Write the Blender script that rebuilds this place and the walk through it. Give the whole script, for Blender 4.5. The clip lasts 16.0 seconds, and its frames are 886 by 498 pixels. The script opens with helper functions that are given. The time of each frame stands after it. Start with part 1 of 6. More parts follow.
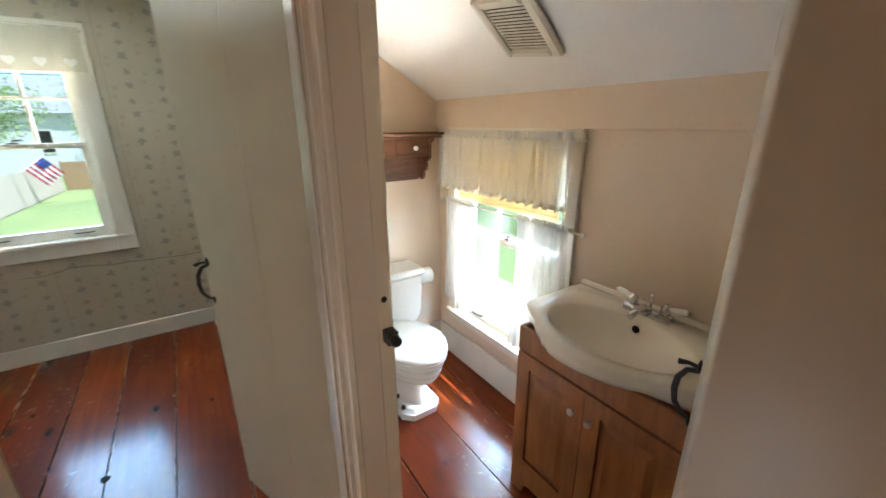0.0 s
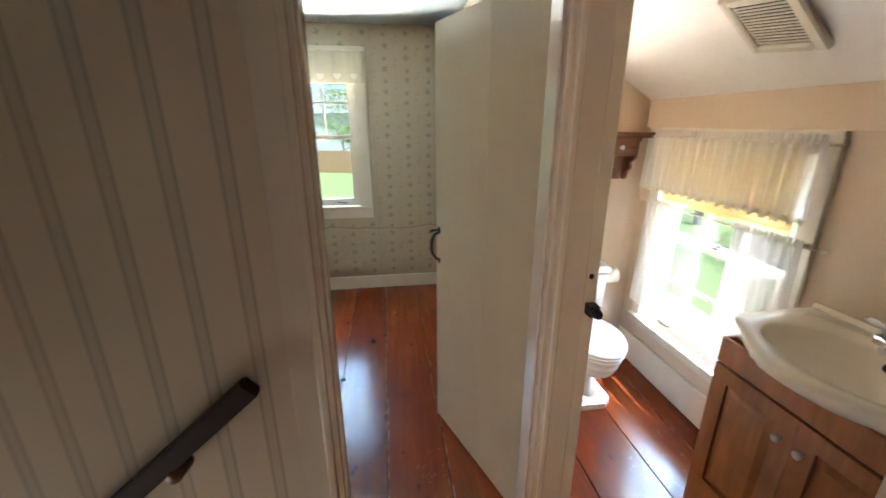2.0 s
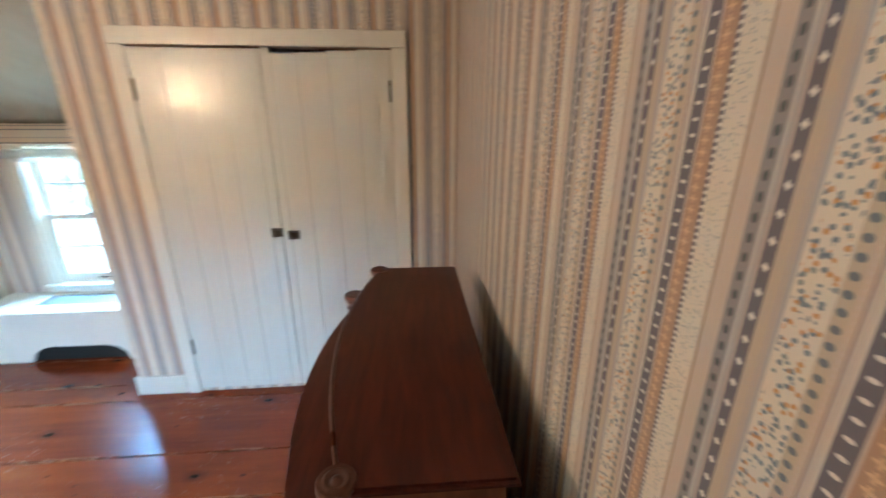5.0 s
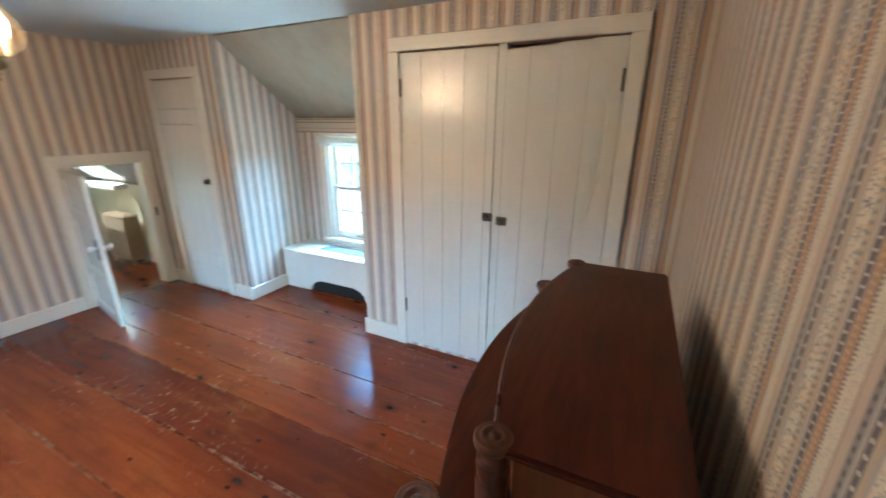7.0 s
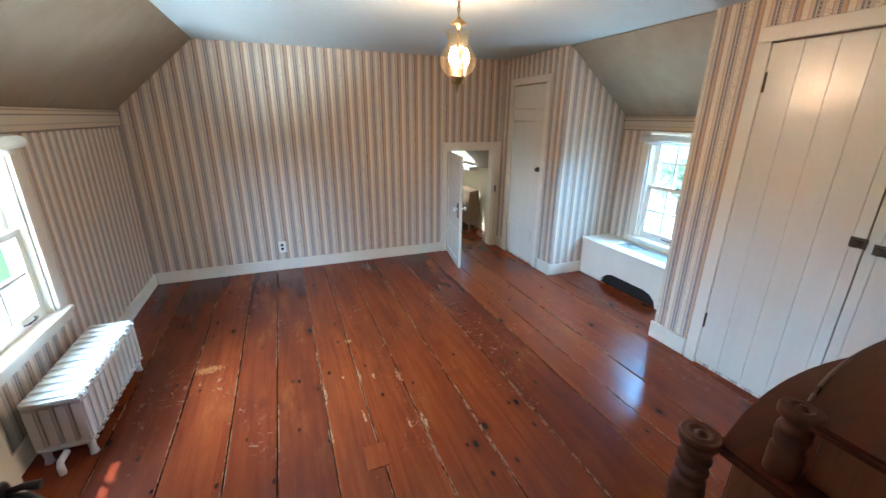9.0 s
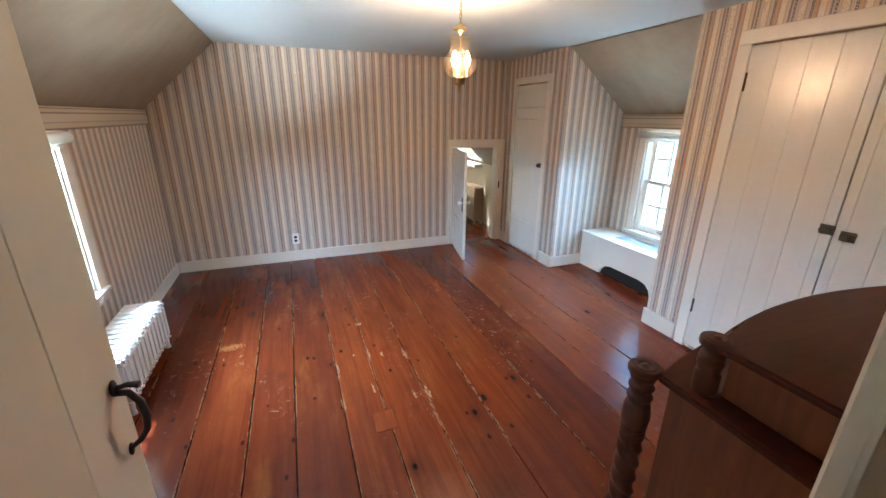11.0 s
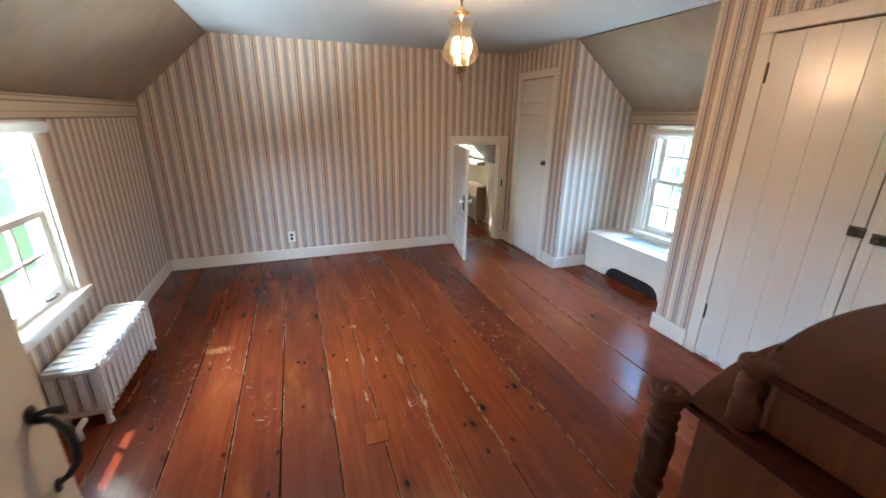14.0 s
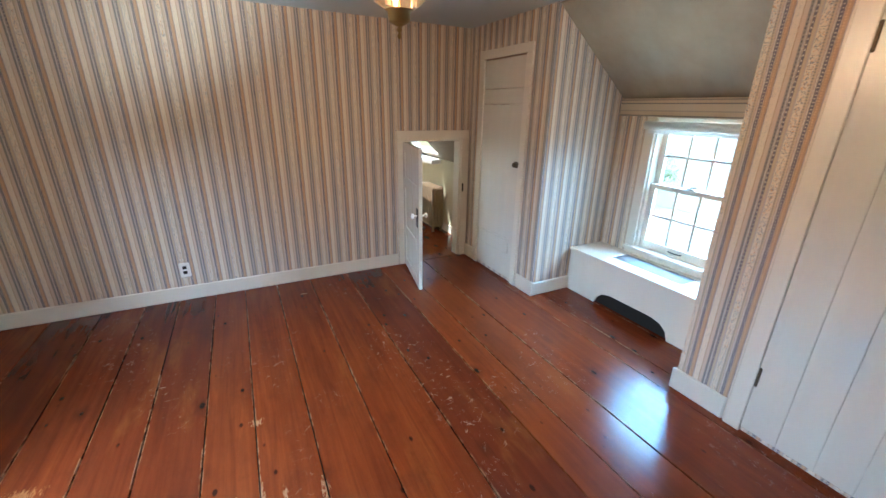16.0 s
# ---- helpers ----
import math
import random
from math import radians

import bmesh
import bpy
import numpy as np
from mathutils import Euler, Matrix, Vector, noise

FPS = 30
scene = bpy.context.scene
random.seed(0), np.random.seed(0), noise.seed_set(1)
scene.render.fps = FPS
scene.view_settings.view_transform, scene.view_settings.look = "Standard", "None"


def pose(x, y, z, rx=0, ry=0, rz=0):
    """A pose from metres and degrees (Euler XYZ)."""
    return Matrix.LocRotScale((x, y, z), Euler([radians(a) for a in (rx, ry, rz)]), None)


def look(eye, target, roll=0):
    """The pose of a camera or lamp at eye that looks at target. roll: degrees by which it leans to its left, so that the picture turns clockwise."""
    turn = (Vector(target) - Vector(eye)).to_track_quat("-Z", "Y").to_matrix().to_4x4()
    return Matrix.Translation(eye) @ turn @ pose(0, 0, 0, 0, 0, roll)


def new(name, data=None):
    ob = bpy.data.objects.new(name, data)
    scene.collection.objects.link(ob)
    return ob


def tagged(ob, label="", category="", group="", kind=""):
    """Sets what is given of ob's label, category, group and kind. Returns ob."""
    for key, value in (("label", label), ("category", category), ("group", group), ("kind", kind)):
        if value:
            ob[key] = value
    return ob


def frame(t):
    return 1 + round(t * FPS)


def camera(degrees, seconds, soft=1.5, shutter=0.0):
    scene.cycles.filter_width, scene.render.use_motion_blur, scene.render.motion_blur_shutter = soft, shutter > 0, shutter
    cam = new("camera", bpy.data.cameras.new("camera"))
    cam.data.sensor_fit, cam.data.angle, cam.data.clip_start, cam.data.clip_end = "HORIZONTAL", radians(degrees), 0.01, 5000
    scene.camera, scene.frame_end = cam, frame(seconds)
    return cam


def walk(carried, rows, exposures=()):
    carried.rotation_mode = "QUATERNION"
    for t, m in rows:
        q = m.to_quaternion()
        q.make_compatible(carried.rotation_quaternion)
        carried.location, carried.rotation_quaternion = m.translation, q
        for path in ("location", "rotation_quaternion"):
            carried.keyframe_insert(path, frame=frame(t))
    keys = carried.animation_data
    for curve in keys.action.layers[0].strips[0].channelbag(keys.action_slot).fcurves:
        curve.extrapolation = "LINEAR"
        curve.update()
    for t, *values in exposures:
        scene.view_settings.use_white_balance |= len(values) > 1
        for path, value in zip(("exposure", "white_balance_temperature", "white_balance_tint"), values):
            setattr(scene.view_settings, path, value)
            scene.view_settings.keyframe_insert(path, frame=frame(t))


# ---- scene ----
cam = camera(97.1, 16.0, shutter=0.5)
PATH = [
    (0, (0.048, 0.257, 1.558), (1.089, 1.848, 0.939), -0.5),
    (0.5, (0.011, 0.155, 1.547), (0.893, 1.841, 0.929), -0.6),
    (1, (-0.03, 0.151, 1.559), (0.733, 1.893, 0.939), -0.5),
    (1.5, (-0.137, 0.15, 1.562), (0.363, 1.983, 0.939), -0.2),
    (2, (-0.163, 0.106, 1.557), (0.1, 1.99, 0.94), -0.1),
    (2.5, (-0.15, 0.04, 1.574), (-0.252, 1.938, 0.953), -0.2),
    (3, (-0.213, -0.018, 1.572), (-0.855, 1.774, 0.959), -0.2),
    (3.5, (-0.319, -0.045, 1.581), (-1.485, 1.461, 0.969), 0.2),
    (4, (-0.378, -0.02, 1.586), (-1.899, 1.12, 0.963), -0.0),
    (4.5, (-0.417, -0.021, 1.595), (-2.14, 0.766, 0.953), -0.4),
    (4.8, (-0.42, -0.014, 1.598), (-2.273, 0.392, 0.964), 0.2),
    (5, (-0.431, -0.004, 1.589), (-2.324, 0.148, 0.959), 0.1),
    (5.2, (-0.428, 0.006, 1.58), (-2.329, -0.053, 0.964), 0.2),
    (7.3, (-0.415, 0.014, 1.529), (-1.972, -1.076, 0.906), 0.5),
    (7.5, (-0.356, 0.011, 1.524), (-1.747, -1.285, 0.902), 0.8),
    (8, (-0.266, 0.046, 1.523), (-1.213, -1.601, 0.898), 0.8),
    (8.5, (-0.191, 0.087, 1.526), (-0.935, -1.659, 0.894), 0.7),
    (11, (-0.091, 0.34, 1.517), (-0.766, -1.432, 0.878), 0.5),
    (11.5, (-0.106, 0.344, 1.504), (-0.793, -1.42, 0.856), 0.7),
    (12, (-0.1, 0.342, 1.494), (-0.787, -1.423, 0.851), 0.7),
    (12.5, (-0.093, 0.328, 1.489), (-0.76, -1.445, 0.848), 0.8),
    (13, (-0.097, 0.321, 1.479), (-0.743, -1.461, 0.84), 0.8),
    (13.5, (-0.103, 0.305, 1.493), (-0.757, -1.473, 0.851), 0.9),
    (14, (-0.161, 0.227, 1.478), (-0.822, -1.547, 0.836), 0.9),
    (14.5, (-0.27, 0.04, 1.473), (-0.94, -1.729, 0.823), 0.8),
    (15, (-0.364, -0.165, 1.464), (-1.143, -1.886, 0.808), 0.7),
    (15.5, (-0.466, -0.445, 1.464), (-1.325, -2.124, 0.798), 1.1),
    (16, (-0.544, -0.633, 1.466), (-1.404, -2.306, 0.788), 1.0),
]
# the picture warms and cools as the clip's camera re-balances between daylight and lamp light
EXPOSURES = [(0.0, 1.85, 6400, 19), (1.0, 1.95, 6900, 23), (2.4, 2.05, 6700, 21), (2.9, 2.2, 7000, 26), (3.6, 2.3, 5950, 21), (4.0, 2.45, 5600, 15), (4.5, 2.45, 5650, 14), (5.0, 2.3, 5100, 4), (7.5, 2.1, 5050, 3), (9.0, 1.95, 5250, 8), (12.5, 1.95, 5700, 16), (16.0, 1.85, 5600, 12)]
walk(cam, [(t, look(eye, target, roll)) for t, eye, target, roll in PATH], EXPOSURES)

# ---- world, sun and lamps ----
SUN_ELEV, SUN_AZ = 66.0, 125.0  # degrees; azimuth clockwise from +y
world = bpy.data.worlds.new("sky")
scene.world = world
world.use_nodes = True
wn = world.node_tree
wn.nodes.clear()
sky = wn.nodes.new("ShaderNodeTexSky")
sky.sky_type, sky.sun_disc = "NISHITA", False
sky.sun_elevation, sky.sun_rotation = radians(SUN_ELEV), radians(SUN_AZ)
back = wn.nodes.new("ShaderNodeBackground")
back.inputs["Strength"].default_value = 0.09
wout = wn.nodes.new("ShaderNodeOutputWorld")
wn.links.new(sky.outputs[0], back.inputs["Color"])
wn.links.new(back.outputs[0], wout.inputs["Surface"])


def lamp(name, kind, m, power, colour, **size):
    data = bpy.data.lights.new(name, kind)
    data.energy, data.color = power, colour
    ob = new(name, data)
    ob.matrix_world = m
    return ob, data


az, el = radians(SUN_AZ), radians(SUN_ELEV)
sun_way = Vector((math.sin(az) * math.cos(el), math.cos(az) * math.cos(el), math.sin(el)))
sun, sun_data = lamp("sun", "SUN", look(sun_way * 20, (0, 0, 0)), 4.2, (1.0, 0.95, 0.87))
sun_data.angle = radians(0.5)


def window_light(name, eye, target, sx, sy, power, colour=(0.62, 0.81, 1.0)):
    """Daylight at a window: an area lamp outside its opening, turned into the room."""
    ob, data = lamp(name, "AREA", look(eye, target), power, colour)
    data.shape, data.size, data.size_y = "RECTANGLE", sx, sy
    return ob


GROUND_LIGHT = (0.95, 1.0, 0.90)  # light thrown up from the sunlit ground
window_light("sky_light_east", (2.7, -2.0, 2.15), (0.8, -2.0, 0.8), 2.4, 1.8, 560, (0.52, 0.78, 1.0))
window_light("ground_light_east", (2.6, -2.0, -1.1), (0.3, -2.0, 1.5), 2.4, 1.6, 330, GROUND_LIGHT)
window_light("sky_light_west", (-4.8, -2.1, 2.2), (-2.9, -2.45, 0.8), 2.8, 1.8, 400, (0.46, 0.75, 1.0))
window_light("ground_light_west", (-3.95, -2.3, -0.2), (-2.4, -2.3, 1.6), 0.9, 0.7, 34, GROUND_LIGHT)
window_light("sky_light_north", (-0.8, 5.9, 3.4), (-0.8, 3.0, 0.8), 5.5, 3.2, 430, (0.55, 0.76, 1.0))
window_light("ground_light_north", (-0.8, 4.5, 0.1), (-0.8, 2.4, 2.1), 1.6, 0.8, 420, GROUND_LIGHT)
window_light("sky_light_bath", (3.6, 2.6, 2.4), (0.9, 1.4, 0.8), 2.6, 2.0, 420)
window_light("ground_light_bath", (3.3, 1.4, -1.7), (1.0, 1.6, 1.6), 2.8, 2.0, 1100, GROUND_LIGHT)
# no window here: unseen fill lamp added to brighten the stairwell
window_light("stair_fill_light", (-3.6, 0.74, -1.5), (-2.0, 0.74, -0.6), 0.8, 1.4, 8, (1.0, 0.97, 0.92))
window_light("sky_light_eaves", (-4.6, -5.9, 2.9), (-2.6, -5.7, 0.4), 2.6, 2.2, 620)
BULB = (-1.0, -1.815, 1.80)
bulb_ob, bulb_data = lamp("bulb_light", "POINT", pose(*BULB), 18, (1.0, 0.60, 0.31))
bulb_data.shadow_soft_size = 0.06


# ---- materials ----
def material(name, colour=(0.8, 0.8, 0.8), rough=0.5, metal=0.0, spec=0.5):
    m = bpy.data.materials.new(name)
    m.use_nodes = True
    b = m.node_tree.nodes["Principled BSDF"]
    b.inputs["Base Color"].default_value = (*colour, 1)
    b.inputs["Roughness"].default_value = rough
    b.inputs["Metallic"].default_value = metal
    b.inputs["Specular IOR Level"].default_value = spec
    return m


class Net:
    """Short hand for wiring one material's nodes."""

    def __init__(self, m):
        self.t = m.node_tree
        self.b = self.t.nodes["Principled BSDF"]
        self.co = self.t.nodes.new("ShaderNodeTexCoord").outputs["Object"]

    def put(self, socket, value):
        if isinstance(value, bpy.types.NodeSocket):
            self.t.links.new(value, socket)
        elif isinstance(value, tuple) and len(value) == 3 and socket.type == "RGBA":
            socket.default_value = (*value, 1)
        else:
            socket.default_value = value

    def math(self, op, a, b=0.0, c=0.0, clamp=False):
        n = self.t.nodes.new("ShaderNodeMath")
        n.operation, n.use_clamp = op, clamp
        for s, v in zip(n.inputs, (a, b, c)):
            self.put(s, v)
        return n.outputs[0]

    def scaled(self, x, y, z, at=(0, 0, 0), co=None):
        n = self.t.nodes.new("ShaderNodeMapping")
        self.put(n.inputs["Vector"], co or self.co)
        n.inputs["Scale"].default_value, n.inputs["Location"].default_value = (x, y, z), at
        return n.outputs[0]

    def noise(self, co, scale, detail=4.0, rough=0.55, distort=0.0):
        n = self.t.nodes.new("ShaderNodeTexNoise")
        self.put(n.inputs["Vector"], co)
        for k, v in (("Scale", scale), ("Detail", detail), ("Roughness", rough), ("Distortion", distort)):
            n.inputs[k].default_value = v
        return n.outputs["Fac"]

    def voronoi(self, co, scale, out="Distance", jitter=1.0, feature="F1"):
        n = self.t.nodes.new("ShaderNodeTexVoronoi")
        n.feature = feature
        self.put(n.inputs["Vector"], co)
        n.inputs["Scale"].default_value, n.inputs["Randomness"].default_value = scale, jitter
        return n.outputs[out]

    def ramp(self, fac, stops, step=False):
        n = self.t.nodes.new("ShaderNodeValToRGB")
        n.color_ramp.interpolation = "CONSTANT" if step else "LINEAR"
        e = n.color_ramp.elements
        while len(e) < len(stops):
            e.new(0.5)
        for k, (p, c) in zip(e, stops):
            k.position, k.color = p, (*c, 1)
        self.put(n.inputs[0], fac)
        return n.outputs[0]

    def span(self, v, a, b):
        """0 below a, 1 above b (b may be less than a)."""
        n = self.t.nodes.new("ShaderNodeMapRange")
        n.interpolation_type = "SMOOTHSTEP"
        for s, x in zip(n.inputs, (v, a, b, 0.0, 1.0)):
            self.put(s, x)
        return n.outputs[0]

    def mix(self, fac, a, b, mode="MIX"):
        n = self.t.nodes.new("ShaderNodeMix")
        n.data_type, n.blend_type = "RGBA", mode
        self.put(n.inputs[0], fac), self.put(n.inputs[6], a), self.put(n.inputs[7], b)
        return n.outputs[2]

    def axes(self, co=None):
        n = self.t.nodes.new("ShaderNodeSeparateXYZ")
        self.put(n.inputs[0], co or self.co)
        return n.outputs

    def join(self, x, y, z):
        n = self.t.nodes.new("ShaderNodeCombineXYZ")
        for s, v in zip(n.inputs, (x, y, z)):
            self.put(s, v)
        return n.outputs[0]

    def random(self):
        return self.t.nodes.new("ShaderNodeObjectInfo").outputs["Random"]

    def island(self):
        return self.t.nodes.new("ShaderNodeNewGeometry").outputs["Random Per Island"]

    def bump(self, height, strength=0.2, distance=0.002):
        n = self.t.nodes.new("ShaderNodeBump")
        n.inputs["Strength"].default_value, n.inputs["Distance"].default_value = strength, distance
        self.put(n.inputs["Height"], height)
        self.put(self.b.inputs["Normal"], n.outputs[0])

    def colour(self, v):
        self.put(self.b.inputs["Base Color"], v)

    def rough(self, v):
        self.put(self.b.inputs["Roughness"], v)


def paint(name, colour, rough=0.35, mottling=0.06, grain=120, dirt=(0.5, 0.42, 0.3), amount=0.12, wavy=0.0):
    """Old brushed paint: faint mottling, upright streaks of grime and brush marks."""
    m = material(name, colour, rough)
    n = Net(m)
    soft = n.noise(n.co, 2.0, 2)
    dark = tuple(c * (1 - mottling * 2) for c in colour)
    c = n.mix(soft, colour, dark)
    streak = n.noise(n.scaled(9, 9, 0.8), 1.0, 3)
    c = n.mix(n.math("MULTIPLY", streak, amount * 2), c, tuple(a * b for a, b in zip(colour, dirt)))
    n.colour(c)
    brush = n.noise(n.scaled(1, 1, 0.06), grain * 0.5, 2)
    if wavy:
        swell = n.noise(n.scaled(16, 16, 1.6), 1.0, 1)
        ripple = n.noise(n.scaled(55, 55, 9), 1.0, 2)
        n.bump(n.math("MULTIPLY_ADD", brush, 0.06, n.math("MULTIPLY_ADD", ripple, 0.22, n.math("MULTIPLY", swell, wavy))), 0.45, 0.006)
    else:
        n.bump(brush, 0.12, 0.001)
    return m


def striped_paper(name):
    """Striped wallpaper, one repeat 0.178 m wide, reading the same way on every wall: blue bands with white dashes, orange bands
    with pale marks, cream floral strips, tan, pink and slate lines."""
    m = material(name, rough=0.72, spec=0.25)
    n = Net(m)
    a = n.axes()
    facing = n.axes(n.t.nodes.new("ShaderNodeNewGeometry").outputs["Normal"])
    nx, ny = n.math("ROUND", facing[0]), n.math("ROUND", facing[1])
    along = n.math("SUBTRACT", n.math("MULTIPLY", a[0], ny), n.math("MULTIPLY", a[1], nx))
    z = a[2]
    # where the first sheet begins on the north, south, east and west walls
    start = None
    for part_of, sign, shift in ((ny, -1.0, -0.564), (ny, 1.0, -0.097), (nx, -1.0, 0.04), (nx, 1.0, 1.405)):
        on = n.math("MULTIPLY", n.math("MAXIMUM", n.math("MULTIPLY", part_of, sign), 0.0), -shift if sign < 0 and part_of is ny else shift)
        start = n.math("ADD", start, on) if start else on
    wob = n.math("MULTIPLY", n.math("SUBTRACT", n.noise(n.scaled(1, 1, 0.4), 2.0, 1), 0.5), 0.004)
    u = n.math("FRACT", n.math("DIVIDE", n.math("SUBTRACT", n.math("ADD", n.math("ADD", wob, 17.8), along), start), 0.178))
    cream, gold, pink, mauve, blue, slate, brick, tan = (
        (0.71, 0.625, 0.50), (0.54, 0.435, 0.31), (0.59, 0.475, 0.375), (0.47, 0.395, 0.345),
        (0.175, 0.157, 0.173), (0.30, 0.272, 0.252), (0.45, 0.29, 0.185), (0.575, 0.46, 0.345))
    rust, ash = (0.33, 0.20, 0.14), (0.43, 0.41, 0.39)
    stops = [(0.0, brick), (0.085, pink), (0.095, blue), (0.175, cream), (0.185, mauve), (0.215, rust), (0.222, tan), (0.25, gold), (0.30, cream),
             (0.45, ash), (0.465, mauve), (0.495, gold), (0.545, blue), (0.605, pink), (0.615, ash), (0.645, slate), (0.71, pink), (0.795, gold),
             (0.82, cream), (0.96, blue), (0.985, brick)]
    c = n.ramp(u, stops, True)

    def within(lo, hi):
        return n.math("MULTIPLY", n.math("GREATER_THAN", u, lo), n.math("LESS_THAN", u, hi))

    def pulse(period, lo, hi, shift=0.0):
        f = n.math("FRACT", n.math("ADD", n.math("DIVIDE", z, period), shift))
        return n.math("MULTIPLY", n.math("GREATER_THAN", f, lo), n.math("LESS_THAN", f, hi))

    def dots(mid, rx, period, rz):
        """Round marks in a row: u about mid, one each period of height."""
        f = n.math("MULTIPLY", n.math("SUBTRACT", n.math("FRACT", n.math("DIVIDE", z, period)), 0.5), period / rz)
        x = n.math("MULTIPLY", n.math("SUBTRACT", u, mid), 0.178 / rx)
        return n.math("LESS_THAN", n.math("ADD", n.math("MULTIPLY", f, f), n.math("MULTIPLY", x, x)), 1.0)

    white = (0.74, 0.68, 0.58)
    c = n.mix(dots(0.136, 0.0036, 0.0133, 0.0017), c, white)
    c = n.mix(dots(0.045, 0.0045, 0.0098, 0.0014), c, (0.68, 0.46, 0.27))
    c = n.mix(n.math("MULTIPLY", within(0.038, 0.052), pulse(0.0098, 0.1, 0.9)), c, (0.66, 0.43, 0.25))
    c = n.mix(dots(0.576, 0.0030, 0.0190, 0.0018), c, white)
    c = n.mix(dots(0.576, 0.0013, 0.0190, 0.0036), c, white)
    c = n.mix(dots(0.276, 0.0032, 0.0112, 0.0028), c, (0.19, 0.21, 0.22))
    c = n.mix(dots(0.678, 0.0024, 0.0150, 0.0040), c, (0.115, 0.12, 0.125))
    c = n.mix(n.math("MULTIPLY", within(0.227, 0.242), pulse(0.005, 0.0, 0.45)), c, pink)
    c = n.mix(n.math("MULTIPLY", within(0.962, 0.983), pulse(0.006, 0.0, 0.45)), c, white)
    for lo, hi, tone in ((0.196, 0.203, cream), (0.479, 0.485, gold), (0.621, 0.628, slate), (0.634, 0.640, cream), (0.735, 0.742, tan), (0.804, 0.811, rust)):
        c = n.mix(within(lo, hi), c, tone)
    flat = n.join(along, z, 0.0)
    wobbly = n.math("MULTIPLY", n.noise(flat, 420, 1), 0.34)
    hue = n.t.nodes.new("ShaderNodeSeparateColor")
    n.put(hue.inputs[0], n.voronoi(flat, 215, "Color"))
    flower = n.ramp(hue.outputs[0], [(0.0, (0.20, 0.235, 0.27)), (0.42, (0.58, 0.30, 0.11)), (0.66, (0.27, 0.29, 0.28)), (0.80, cream)], True)
    c = n.mix(n.math("MULTIPLY", within(0.306, 0.444), n.math("LESS_THAN", n.math("ADD", n.voronoi(flat, 215), wobbly), 0.60)), c, flower)
    sprays = n.math("LESS_THAN", n.math("ADD", n.voronoi(flat, 300), wobbly), 0.44)
    c = n.mix(n.math("MULTIPLY", within(0.826, 0.954), sprays), c, (0.36, 0.36, 0.34))
    fade = n.noise(n.co, 1.4, 5)
    c = n.mix(n.math("MULTIPLY", n.span(fade, 0.45, 0.75), 0.12), c, (0.45, 0.36, 0.26))
    n.colour(c)
    n.bump(n.noise(n.co, 260, 3), 0.12, 0.001)
    return m


def stair_paper(name):
    """Taupe stairwell wallpaper with narrow bands between soft grey lines."""
    m = material(name, rough=0.7, spec=0.25)
    n = Net(m)
    u = n.math("FRACT", n.math("DIVIDE", n.math("ADD", n.axes()[0], 14.02), 0.135))
    c = n.ramp(u, [(0.0, (0.66, 0.58, 0.48)), (0.62, (0.66, 0.58, 0.48)), (0.68, (0.38, 0.345, 0.30)), (0.72, (0.57, 0.51, 0.43)), (0.86, (0.57, 0.51, 0.43)), (0.90, (0.36, 0.325, 0.28)), (0.95, (0.66, 0.58, 0.48))])
    n.colour(n.mix(n.math("MULTIPLY", n.noise(n.co, 3.0, 5), 0.25), c, (0.40, 0.33, 0.26)))
    n.bump(n.noise(n.co, 220, 3), 0.12, 0.001)
    return m


